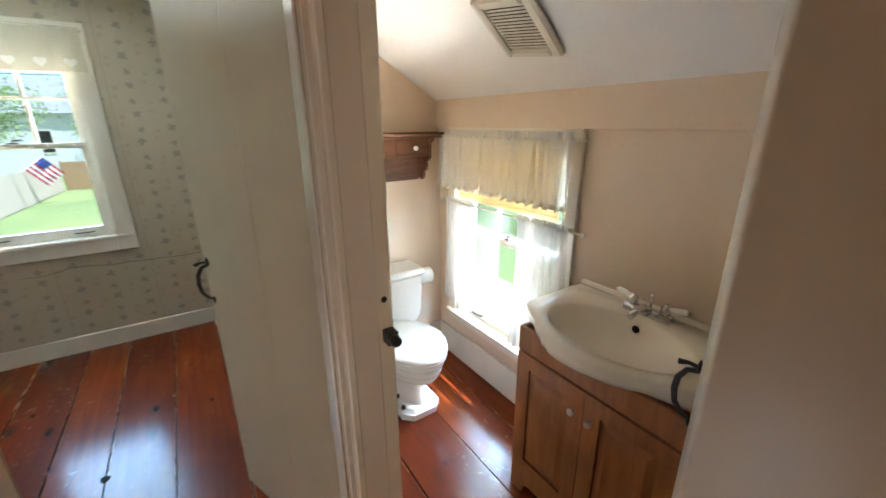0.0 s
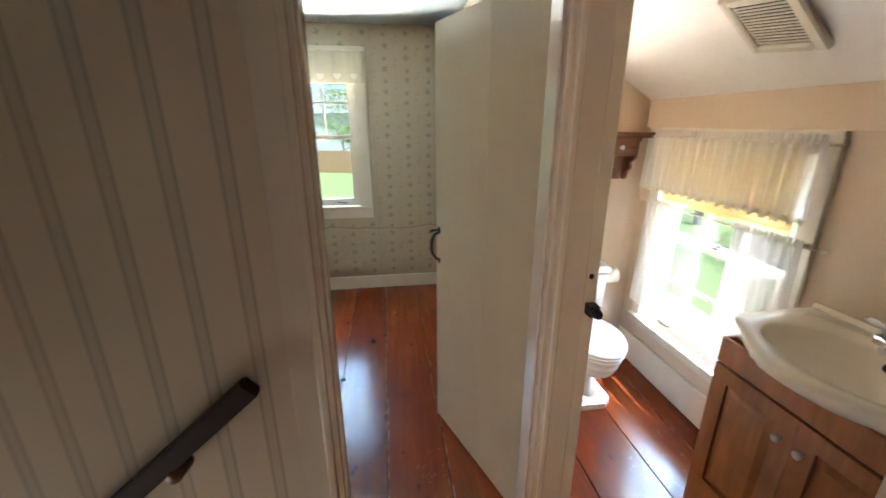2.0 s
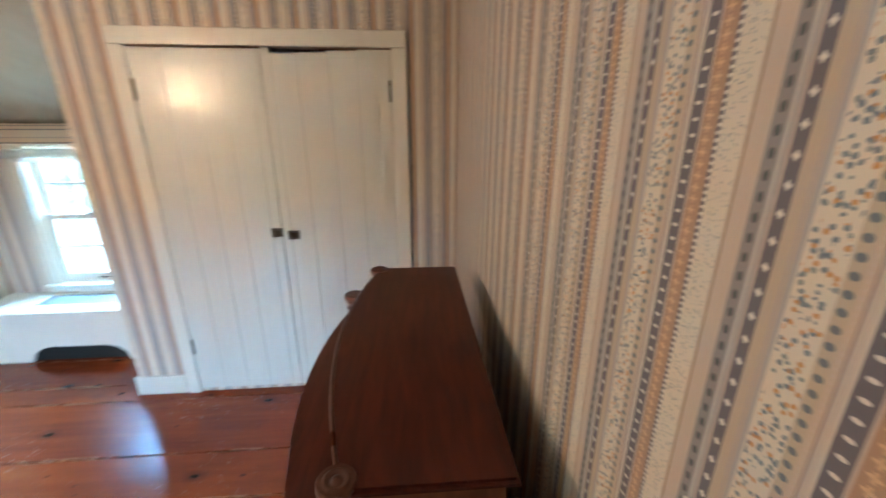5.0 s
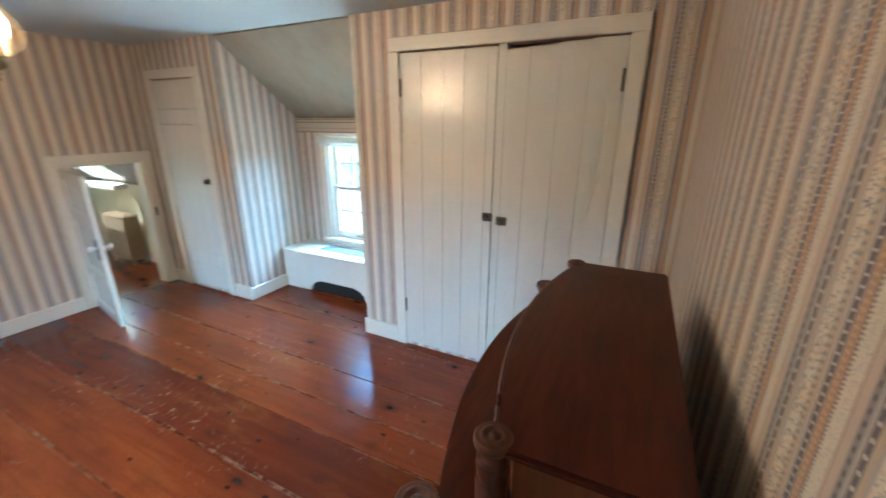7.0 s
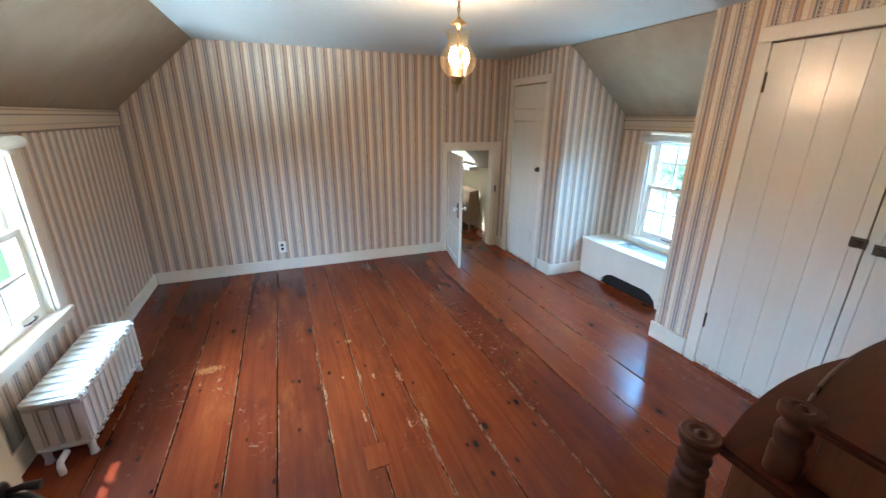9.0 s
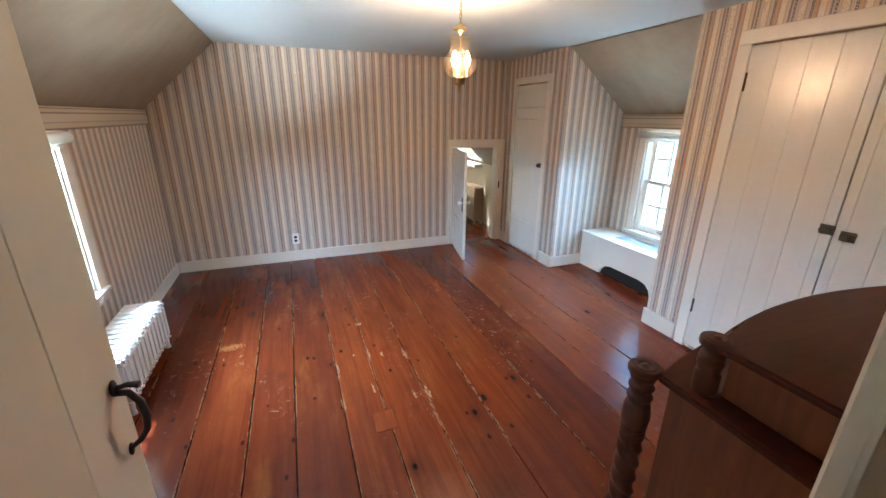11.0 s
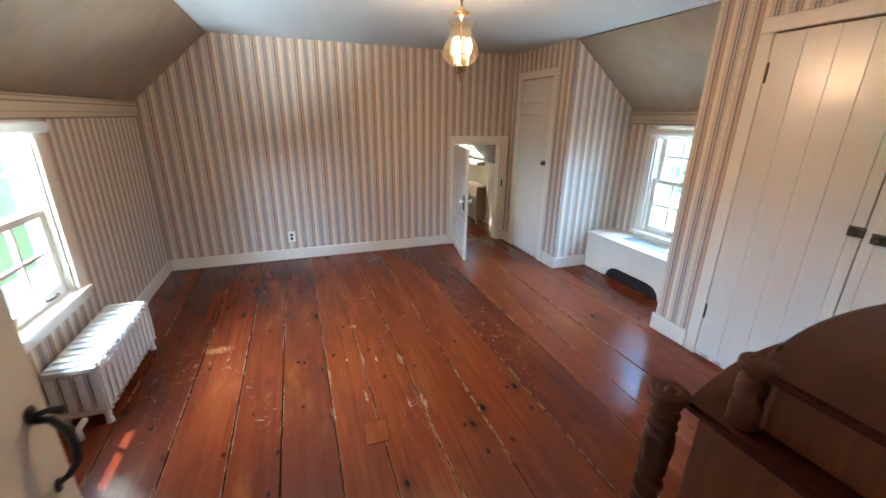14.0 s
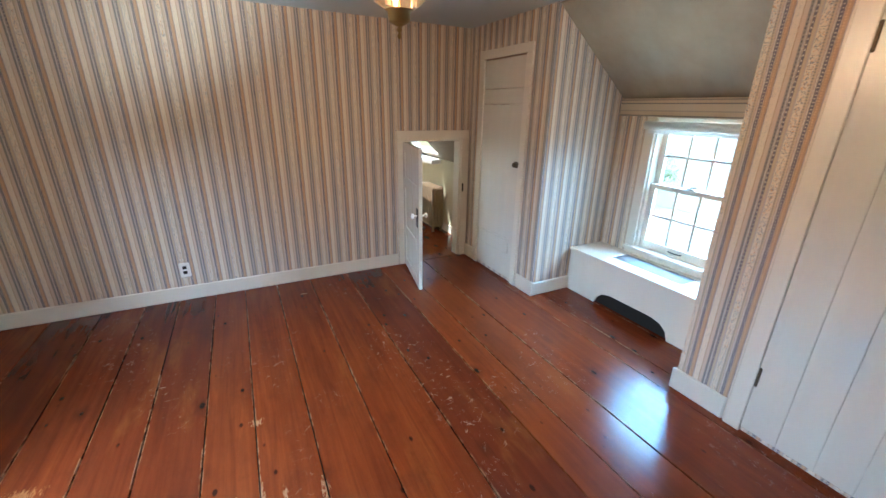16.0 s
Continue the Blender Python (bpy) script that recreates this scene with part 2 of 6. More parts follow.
def sprig_paper(name):
    """Cream wallpaper with small grey-brown leaf sprigs in offset rows."""
    m = material(name, rough=0.75, spec=0.25)
    n = Net(m)
    a = n.axes()
    u = n.math("ADD", a[0], a[1])
    pu, pz = 0.362, 0.0895

    def sprigs(du, dz, core, reach):
        """Leafy marks on an offset grid shifted by du and dz, each turned and moved a little."""
        uu, zz = n.math("ADD", u, 0.197 + du), n.math("ADD", a[2], 0.031 + dz)
        row = n.math("FLOOR", n.math("DIVIDE", zz, pz))
        half = n.math("FRACT", n.math("MULTIPLY", row, 0.5))
        grid = n.math("ADD", n.math("DIVIDE", uu, pu), half)
        fu, fz = n.math("SUBTRACT", n.math("FRACT", grid), 0.5), n.math("SUBTRACT", n.math("FRACT", n.math("DIVIDE", zz, pz)), 0.5)
        lot = n.t.nodes.new("ShaderNodeTexWhiteNoise")
        n.put(lot.inputs["Vector"], n.join(n.math("FLOOR", grid), row, 0.0))
        dice = n.axes(lot.outputs["Color"])
        x = n.math("ADD", n.math("MULTIPLY", fu, pu), n.math("MULTIPLY_ADD", dice[0], 0.012, -0.006))
        y = n.math("ADD", n.math("MULTIPLY", fz, pz), n.math("MULTIPLY_ADD", dice[1], 0.010, -0.005))
        r = n.math("SQRT", n.math("ADD", n.math("MULTIPLY", x, x), n.math("MULTIPLY", y, y)))
        ang = n.math("MULTIPLY_ADD", dice[2], 0.8, n.math("ARCTAN2", y, x))
        petal = n.math("MULTIPLY_ADD", n.math("ABSOLUTE", n.math("SINE", n.math("MULTIPLY", ang, 2.0))), reach, core)
        ragged = n.math("MULTIPLY", n.math("SUBTRACT", n.noise(n.co, 75, 2), 0.5), 0.045)
        return n.math("LESS_THAN", r, n.math("ADD", petal, ragged))

    bold = n.math("MAXIMUM", sprigs(0.0, 0.0, 0.011, 0.014), sprigs(0.181, 0.012, 0.008, 0.011))
    faint = n.math("MAXIMUM", sprigs(0.085, 0.02, 0.005, 0.011), sprigs(-0.085, -0.025, 0.005, 0.011))
    tone = n.mix(n.noise(n.co, 14, 1), (0.24, 0.235, 0.215), (0.32, 0.27, 0.21))
    base = n.mix(n.noise(n.co, 2.2, 6, 0.65), (0.53, 0.465, 0.35), (0.44, 0.38, 0.28))
    stain = n.span(n.noise(n.scaled(2.2, 2.2, 0.5), 2.3, 6, 0.7), 0.60, 0.74)
    base = n.mix(n.math("MULTIPLY", stain, 0.45), base, (0.38, 0.27, 0.16))
    seam = n.span(n.math("ABSOLUTE", n.math("SUBTRACT", n.math("FRACT", n.math("DIVIDE", n.math("ADD", u, 20.1), 0.53)), 0.5)), 0.0042, 0.0022)
    bend = n.math("MULTIPLY_ADD", n.noise(n.scaled(1, 1, 0), 2.2, 4), 0.10, 0.56)
    crack = n.math("MULTIPLY", n.span(n.math("ABSOLUTE", n.math("SUBTRACT", a[2], bend)), 0.0045, 0.0015), n.span(n.noise(n.scaled(1, 1, 0), 1.3, 2), 0.42, 0.5))
    base = n.mix(n.math("MULTIPLY", n.math("MAXIMUM", n.math("MULTIPLY", seam, 0.5), crack), 0.75), base, (0.16, 0.12, 0.08))
    base = n.mix(n.math("MULTIPLY", faint, 0.42), base, (0.40, 0.27, 0.17))
    n.colour(n.mix(n.math("MULTIPLY", bold, 0.72), base, tone))
    n.bump(n.noise(n.co, 200, 3), 0.12, 0.001)
    return m


def border_paper(name):
    """Wallpaper border on a board: lengthwise tan, cream and grey lines."""
    m = material(name, rough=0.7, spec=0.25)
    n = Net(m)
    v = n.math("DIVIDE", n.math("SUBTRACT", n.axes()[2], 1.43), 0.125)
    n.colour(n.ramp(v, [(0.0, (0.24, 0.21, 0.18)), (0.1, (0.50, 0.40, 0.28)), (0.3, (0.36, 0.31, 0.25)), (0.36, (0.50, 0.42, 0.31)), (0.7, (0.20, 0.18, 0.16)),
                        (0.76, (0.50, 0.40, 0.28)), (0.9, (0.26, 0.22, 0.18)), (0.95, (0.46, 0.37, 0.26))], True))
    return m


def floor_wood(name):
    """Wide pine boards under old red-brown varnish: grain, knots, scuffs, rubbed edges and bare chips."""
    m = material(name, rough=0.25, spec=0.34)
    n = Net(m)
    rnd = n.random()
    shift = n.join(n.math("MULTIPLY", rnd, 13.0), n.math("MULTIPLY", rnd, 7.0), 0.0)
    add = n.t.nodes.new("ShaderNodeVectorMath")
    n.put(add.inputs[0], n.co), n.put(add.inputs[1], shift)
    co = add.outputs[0]
    across = n.t.nodes.new("ShaderNodeTexCoord").outputs["Generated"]
    grain = n.noise(n.scaled(26, 1.1, 26, co=co), 1.0, 7, 0.65, 0.7)
    broad = n.noise(n.scaled(4, 1.0, 4, co=co), 1.0, 5, 0.6)
    c = n.ramp(grain, [(0.25, (0.108, 0.0175, 0.0045)), (0.5, (0.172, 0.030, 0.007)), (0.75, (0.225, 0.045, 0.010))])
    c = n.mix(n.math("MULTIPLY", n.span(rnd, 0.5, 1.0), 0.5), c, (0.23, 0.052, 0.012))
    c = n.mix(n.math("MULTIPLY", n.span(rnd, 0.45, 0.0), 0.62), c, (0.07, 0.012, 0.005))
    c = n.mix(n.math("MULTIPLY", n.span(broad, 0.46, 0.66), 0.4), c, (0.055, 0.011, 0.005))
    c = n.mix(n.math("MULTIPLY", n.span(broad, 0.46, 0.30), 0.45), c, (0.25, 0.074, 0.016))
    knot = n.voronoi(n.scaled(5.0, 2.6, 5.0, co=co), 1.0)
    c = n.mix(n.math("MULTIPLY", n.span(knot, 0.24, 0.06), 0.5), c, (0.05, 0.012, 0.006))
    c = n.mix(n.math("MULTIPLY", n.span(knot, 0.088, 0.052), 0.92), c, (0.012, 0.005, 0.003))
    small = n.voronoi(n.scaled(9.0, 5.0, 9.0, (2, 5, 0), co=co), 1.0)
    c = n.mix(n.math("MULTIPLY", n.span(small, 0.11, 0.06), 0.85), c, (0.018, 0.006, 0.004))
    stain = n.math("MULTIPLY", n.span(n.noise(n.co, 3.2, 6, 0.7), 0.54, 0.70), 0.24)
    c = n.mix(stain, c, (0.04, 0.011, 0.006))
    # rubbed scratches: broken thin lines in worn zones
    warp = n.t.nodes.new("ShaderNodeTexNoise")
    n.put(warp.inputs["Vector"], n.co)
    warp.inputs["Scale"].default_value, warp.inputs["Detail"].default_value = 7.0, 3.0
    bent = n.t.nodes.new("ShaderNodeVectorMath")
    bent.operation = "MULTIPLY_ADD"
    n.put(bent.inputs[0], warp.outputs["Color"]), n.put(bent.inputs[2], n.co)
    bent.inputs[1].default_value = (0.14, 0.14, 0.0)
    lines = n.math("MAXIMUM", n.span(n.voronoi(n.scaled(1, 0.55, 1, co=bent.outputs[0]), 15, "Distance", 1.0, "DISTANCE_TO_EDGE"), 0.022, 0.006),
                   n.span(n.voronoi(n.scaled(0.6, 1, 1, (4, 2, 0), co=bent.outputs[0]), 24, "Distance", 1.0, "DISTANCE_TO_EDGE"), 0.03, 0.008))
    broken = n.span(n.noise(n.co, 21, 4, 0.7), 0.53, 0.62)
    zone = n.span(n.noise(n.scaled(1.5, 0.9, 1.5), 1.3, 4), 0.50, 0.66)
    dust = n.math("MULTIPLY", n.span(n.noise(n.scaled(60, 32, 60), 1.0, 6, 0.8, 1.0), 0.58, 0.68), 0.3)
    scuff = n.math("MULTIPLY", n.math("MAXIMUM", n.math("MULTIPLY", lines, broken), n.math("MULTIPLY", dust, broken)), zone)
    c = n.mix(n.math("MULTIPLY", scuff, 0.6), c, (0.42, 0.28, 0.22))
    # pale rubbed edges along the joints
    gx = n.axes(across)[0]
    edge = n.math("MINIMUM", gx, n.math("SUBTRACT", 1.0, gx))
    run = n.span(n.noise(n.scaled(3, 1.6, 3, co=co), 1.0, 5, 0.7), 0.46, 0.56)
    rub = n.math("MULTIPLY", n.math("MULTIPLY", n.span(edge, 0.028, 0.010), run), n.span(n.noise(n.scaled(60, 16, 60), 1.0, 4, 0.7), 0.42, 0.56))
    c = n.mix(n.math("MULTIPLY", rub, 0.75), c, (0.36, 0.19, 0.10))
    # bare wood where boards have splintered: middle, half width, half length
    a = n.axes()
    ragged = n.math("MULTIPLY", n.math("SUBTRACT", n.noise(n.scaled(120, 30, 120), 1.0, 5, 0.75), 0.46), 5.5)
    bare = None
    for x0, y0, hw, hl in ((-0.668, -1.88, 0.020, 0.080), (-0.690, -1.46, 0.022, 0.085), (-0.222, -1.84, 0.013, 0.10), (-0.216, -1.53, 0.012, 0.09), (-0.436, -1.95, 0.014, 0.08),
                           (-0.435, -2.39, 0.038, 0.035), (-0.40, -1.60, 0.010, 0.07), (-0.61, -1.47, 0.012, 0.05), (-0.34, -1.97, 0.008, 0.03), (-0.52, -1.93, 0.012, 0.04), (-0.85, -3.75, 0.03, 0.02)):
        ex, ey = n.math("DIVIDE", n.math("SUBTRACT", a[0], x0), hw), n.math("DIVIDE", n.math("SUBTRACT", a[1], y0), hl)
        far = n.math("ADD", n.math("ADD", n.math("MULTIPLY", ex, ex), n.math("MULTIPLY", ey, ey)), ragged)
        chip = n.span(far, 0.75, 0.35)
        bare = n.math("MAXIMUM", bare, chip) if bare else chip
    c = n.mix(n.math("MULTIPLY", bare, 0.66), c, (0.40, 0.23, 0.12))
    ex, ey = n.math("DIVIDE", n.math("SUBTRACT", a[0], 0.44), 0.10), n.math("DIVIDE", n.math("SUBTRACT", a[1], -2.36), 0.05)
    rubbed = n.span(n.math("ADD", n.math("ADD", n.math("MULTIPLY", ex, ex), n.math("MULTIPLY", ey, ey)), ragged), 1.0, 0.4)
    c = n.mix(n.math("MULTIPLY", rubbed, 0.6), c, (0.38, 0.15, 0.05))
    n.colour(c)
    rr = n.math("MULTIPLY_ADD", broad, 0.16, 0.12)
    n.rough(n.math("ADD", rr, n.math("MULTIPLY", n.math("MAXIMUM", scuff, bare), 0.03)))
    n.bump(n.math("ADD", n.math("MULTIPLY", grain, 0.03), n.math("MULTIPLY", n.noise(n.scaled(7, 1.2, 7, co=co), 1.0, 1), 0.9)), 0.2, 0.003)
    return m


def stained_wood(name, dark, light, rough=0.3, scale=(6, 30, 30), spec=0.5):
    m = material(name, rough=rough, spec=spec)
    n = Net(m)
    g = n.noise(n.scaled(*scale), 1.0, 7, 0.6, 0.5)
    big = n.noise(n.co, 4.0, 3)
    c = n.ramp(g, [(0.3, dark), (0.7, light)])
    c = n.mix(n.math("MULTIPLY", n.span(big, 0.5, 0.75), 0.4), c, tuple(v * 0.6 for v in dark))
    n.colour(c)
    n.rough(n.math("MULTIPLY_ADD", big, 0.2, rough - 0.1))
    n.bump(g, 0.08, 0.001)
    return m


def cloth(name, colour, through_light=0.5, open_weave=0.05):
    """Thin woven curtain cloth that passes light."""
    m = material(name, colour, 0.9, spec=0.1)
    n = Net(m)
    weave = n.noise(n.scaled(1, 1, 0.3), 300, 2)
    n.colour(n.mix(weave, colour, tuple(c * 0.86 for c in colour)))
    tr = n.t.nodes.new("ShaderNodeBsdfTranslucent")
    tr.inputs["Color"].default_value = (*colour, 1)
    clear = n.t.nodes.new("ShaderNodeBsdfTransparent")
    mx, my = n.t.nodes.new("ShaderNodeMixShader"), n.t.nodes.new("ShaderNodeMixShader")
    mx.inputs[0].default_value, my.inputs[0].default_value = through_light, open_weave
    outp = n.t.nodes["Material Output"]
    n.t.links.new(n.b.outputs[0], mx.inputs[1]), n.t.links.new(tr.outputs[0], mx.inputs[2])
    n.t.links.new(mx.outputs[0], my.inputs[1]), n.t.links.new(clear.outputs[0], my.inputs[2])
    n.t.links.new(my.outputs[0], outp.inputs["Surface"])
    return m


def glass(name, rough=0.0, tint=(1, 1, 1), clear=0.9):
    """Thin glass: mostly clear, with a gloss."""
    m = bpy.data.materials.new(name)
    m.use_nodes = True
    t = m.node_tree
    t.nodes.clear()
    o, mx = t.nodes.new("ShaderNodeOutputMaterial"), t.nodes.new("ShaderNodeMixShader")
    tr, gl, lw, pw, fr = (t.nodes.new(k) for k in ("ShaderNodeBsdfTransparent", "ShaderNodeBsdfGlossy", "ShaderNodeLayerWeight", "ShaderNodeMath", "ShaderNodeMath"))
    tr.inputs["Color"].default_value = (*[c * clear + (1 - clear) * c * 0.9 for c in tint], 1)
    gl.inputs["Roughness"].default_value = 0.02 + rough
    pw.operation, pw.inputs[1].default_value = "POWER", 5.0
    fr.operation, fr.inputs[1].default_value, fr.inputs[2].default_value = "MULTIPLY_ADD", 0.8, 0.03
    t.links.new(lw.outputs["Facing"], pw.inputs[0]), t.links.new(pw.outputs[0], fr.inputs[0])
    t.links.new(fr.outputs[0], mx.inputs[0]), t.links.new(tr.outputs[0], mx.inputs[1])
    t.links.new(gl.outputs[0], mx.inputs[2]), t.links.new(mx.outputs[0], o.inputs["Surface"])
    return m


def lamp_glass(name, tint):
    """Frosted amber glass that spreads the light of the bulbs inside it."""
    m = glass(name, 0.05, tint)
    t = m.node_tree
    o = t.nodes["Material Output"]
    clear = o.inputs["Surface"].links[0].from_socket
    tl, mx = t.nodes.new("ShaderNodeBsdfTranslucent"), t.nodes.new("ShaderNodeMixShader")
    tl.inputs["Color"].default_value = (*tint, 1)
    mx.inputs[0].default_value = 0.004
    t.links.new(clear, mx.inputs[1]), t.links.new(tl.outputs[0], mx.inputs[2]), t.links.new(mx.outputs[0], o.inputs["Surface"])
    return m


def glow(name, colour, strength):
    m = material(name, colour)
    b = m.node_tree.nodes["Principled BSDF"]
    b.inputs["Emission Color"].default_value, b.inputs["Emission Strength"].default_value = (*colour, 1), strength
    return m


def leafy(name, dark, light):
    m = material(name, rough=0.6, spec=0.3)
    n = Net(m)
    n.colour(n.mix(n.island(), dark, light))
    return m


PAPER_X = PAPER_Y = striped_paper("striped_wallpaper")
STAIR = stair_paper("stair_wallpaper")
SPRIG, BORDER = sprig_paper("sprig_wallpaper"), border_paper("wallpaper_border")
FLOOR = floor_wood("varnished_pine")
WHITE = paint("white_trim_paint", (0.77, 0.725, 0.625), 0.26, 0.04, amount=0.08)
DOOR_WHITE = paint("door_paint", (0.70, 0.67, 0.585), 0.25, 0.05, amount=0.1, wavy=1.3)
CREAM = paint("cream_door_paint", (0.73, 0.71, 0.58), 0.2, 0.05, amount=0.06)
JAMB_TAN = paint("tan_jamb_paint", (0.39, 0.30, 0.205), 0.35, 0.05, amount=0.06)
HALL = paint("hall_casing_paint", (0.72, 0.67, 0.59), 0.2, 0.05, amount=0.06)
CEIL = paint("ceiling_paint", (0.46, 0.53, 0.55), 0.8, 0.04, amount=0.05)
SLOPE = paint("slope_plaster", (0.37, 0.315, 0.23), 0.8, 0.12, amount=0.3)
BATH = paint("peach_wall_paint", (0.66, 0.53, 0.40), 0.55, 0.04, amount=0.05)
BATH_CEIL = paint("bath_ceiling_paint", (0.82, 0.81, 0.79), 0.6, 0.04, amount=0.05)
YELLOW = paint("yellow_wall_paint", (0.66, 0.60, 0.40), 0.6, 0.08)
RADIATOR = paint("radiator_enamel", (0.74, 0.73, 0.70), 0.35, 0.05)
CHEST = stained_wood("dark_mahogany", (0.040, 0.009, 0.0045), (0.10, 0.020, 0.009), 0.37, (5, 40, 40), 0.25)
# plainer side wood, paled further so its colour carries the window light
CHEST_SIDE = stained_wood("mahogany_lit_side", (0.15, 0.047, 0.018), (0.25, 0.082, 0.031), 0.45, (40, 40, 4))
TURNED = stained_wood("turned_mahogany", (0.055, 0.016, 0.008), (0.13, 0.040, 0.018), 0.37, (30, 30, 6))
# lighter mahogany that paints in the highlight on the chest top's edge
EDGE_GLINT = stained_wood("mahogany_edge_glint", (0.065, 0.022, 0.012), (0.12, 0.045, 0.025), 0.3, (40, 40, 40))
MAPLE = stained_wood("orange_maple", (0.25, 0.088, 0.023), (0.38, 0.14, 0.040), 0.35, (25, 25, 4))
SHELF = stained_wood("walnut_shelf", (0.075, 0.030, 0.013), (0.18, 0.074, 0.031), 0.4, (6, 30, 30))
RAIL = stained_wood("handrail_wood", (0.012, 0.005, 0.004), (0.03, 0.012, 0.008), 0.5, (6, 30, 30), 0.25)
PORCELAIN = material("porcelain", (0.83, 0.83, 0.81), 0.08, spec=0.6)
CERAMIC = material("cream_ceramic", (0.72, 0.66, 0.55), 0.1, spec=0.6)
CHROME = material("chrome", (0.75, 0.75, 0.77), 0.12, 1.0)
NICKEL = material("nickel", (0.55, 0.52, 0.47), 0.28, 1.0)
BRASS = material("antique_brass", (0.36, 0.25, 0.11), 0.35, 1.0)
BRONZE = material("dark_bronze", (0.09, 0.065, 0.04), 0.4, 0.8)
IRON = paint("black_iron", (0.012, 0.011, 0.011), 0.45, 0.2)
DARK = material("dark_gap", (0.01, 0.008, 0.006), 0.9)
SWITCH = material("ivory_plastic", (0.76, 0.69, 0.56), 0.3)
OUTLET = material("white_plastic", (0.75, 0.73, 0.68), 0.3)
BLIND = cloth("white_blind", (0.78, 0.76, 0.70), 0.35)
YELLOW_BLIND = cloth("yellow_blind", (0.76, 0.63, 0.37), 0.2, 0.0)
SHEER = cloth("sheer_curtain", (0.78, 0.76, 0.72), 0.25, 0.16)
CAFE = cloth("sheer_cafe_curtain", (0.72, 0.71, 0.68), 0.035, 0.10)
LACE = cloth("cream_lace", (0.60, 0.55, 0.42), 0.07, 0.02)
PANE = glass("window_glass", tint=(0.76, 0.885, 0.95))
GLOBE = lamp_glass("amber_lamp_glass", (1.0, 0.88, 0.68))
FLAME = glow("lit_bulb", (1.0, 0.72, 0.40), 22.0)
GRILLE = material("grille_metal", (0.30, 0.30, 0.30), 0.5, 0.3)
TILE_GREY = paint("vent_plastic", (0.66, 0.62, 0.53), 0.45, 0.03, amount=0.03)
PAPER_ROLL = material("toilet_paper", (0.80, 0.79, 0.76), 0.95)


# ---- building helpers ----
def box(bm, x0, x1, y0, y1, z0, z1):
    v = [bm.verts.new((x, y, z)) for z in (z0, z1) for x, y in ((x0, y0), (x1, y0), (x1, y1), (x0, y1))]
    for f in ((3, 2, 1, 0), (4, 5, 6, 7), (0, 1, 5, 4), (1, 2, 6, 5), (2, 3, 7, 6), (3, 0, 4, 7)):
        bm.faces.new([v[i] for i in f])


def soften(bm, width=0.003, segments=1):
    bmesh.ops.bevel(bm, geom=bm.edges[:], offset=width, segments=segments, affect="EDGES", clamp_overlap=True)


def block(x0, x1, y0, y1, z0, z1, width=0.003):
    bm = bmesh.new()
    box(bm, x0, x1, y0, y1, z0, z1)
    if width:
        soften(bm, width)
    return bm


def prism(bm, points, axis, a, b):
    """A polygon pushed from a to b along axis. Points are (x, z) along y, (y, z) along x, (x, y) along z."""
    def at(p, s):
        return {"y": (p[0], s, p[1]), "x": (s, p[0], p[1]), "z": (p[0], p[1], s)}[axis]
    lo, hi = [bm.verts.new(at(p, a)) for p in points], [bm.verts.new(at(p, b)) for p in points]
    bm.faces.new(lo), bm.faces.new(hi[::-1])
    k = len(points)
    for i in range(k):
        bm.faces.new((lo[i], hi[i], hi[(i + 1) % k], lo[(i + 1) % k]))
    bmesh.ops.recalc_face_normals(bm, faces=bm.faces[:])


def lathe(bm, profile, segments=24, at=(0, 0, 0), twist=None):
    """Turn (radius, height) pairs round z. twist(angle, height) may change the radius."""
    rings = []
    for r, h in profile:
        ring = []
        for i in range(segments):
            a = 2 * math.pi * i / segments
            q = r * (twist(a, h) if twist else 1.0)
            ring.append(bm.verts.new((at[0] + q * math.cos(a), at[1] + q * math.sin(a), at[2] + h)))
        rings.append(ring)
    for p, q in zip(rings, rings[1:]):
        for i in range(segments):
            j = (i + 1) % segments
            bm.faces.new((p[i], p[j], q[j], q[i]))
    bm.faces.new(rings[0][::-1]), bm.faces.new(rings[-1])
    for f in bm.faces:
        f.smooth = True


def tube(bm, points, radius, segments=8):
    """A round bar along points; radius is one number or one for each point."""
    pts = [Vector(p) for p in points]
    radii = radius if isinstance(radius, (list, tuple)) else [radius] * len(pts)
    rings = []
    for i, p in enumerate(pts):
        way = (pts[min(i + 1, len(pts) - 1)] - pts[max(i - 1, 0)]).normalized()
        side = way.orthogonal().normalized() if i == 0 else (side - way * side.dot(way)).normalized()
        other = way.cross(side)
        rings.append([bm.verts.new(p + (side * math.cos(a) + other * math.sin(a)) * radii[i]) for a in [2 * math.pi * k / segments for k in range(segments)]])
    for p, q in zip(rings, rings[1:]):
        for i in range(segments):
            j = (i + 1) % segments
            f = bm.faces.new((p[i], p[j], q[j], q[i]))
            f.smooth = True
    bm.faces.new(rings[0][::-1]), bm.faces.new(rings[-1])


def ball(bm, c, r, sx=1.0, sy=1.0, sz=1.0, seg=16, rings=10):
    m = Matrix.Translation(c) @ Matrix.Diagonal((r * sx, r * sy, r * sz, 1))
    bmesh.ops.create_uvsphere(bm, u_segments=seg, v_segments=rings, radius=1, matrix=m)
    for f in bm.faces:
        f.smooth = True


def part(name, bm, mat, parent=None, label="", m=None):
    """One mesh object, under a thing or a part."""
    me = bpy.data.meshes.new(name)
    bmesh.ops.recalc_face_normals(bm, faces=bm.faces[:])
    bm.to_mesh(me)
    bm.free()
    me.materials.append(mat)
    ob = new(name, me)
    if parent:
        ob.parent = parent
    if m:
        ob.matrix_basis = m
    return tagged(ob, label)


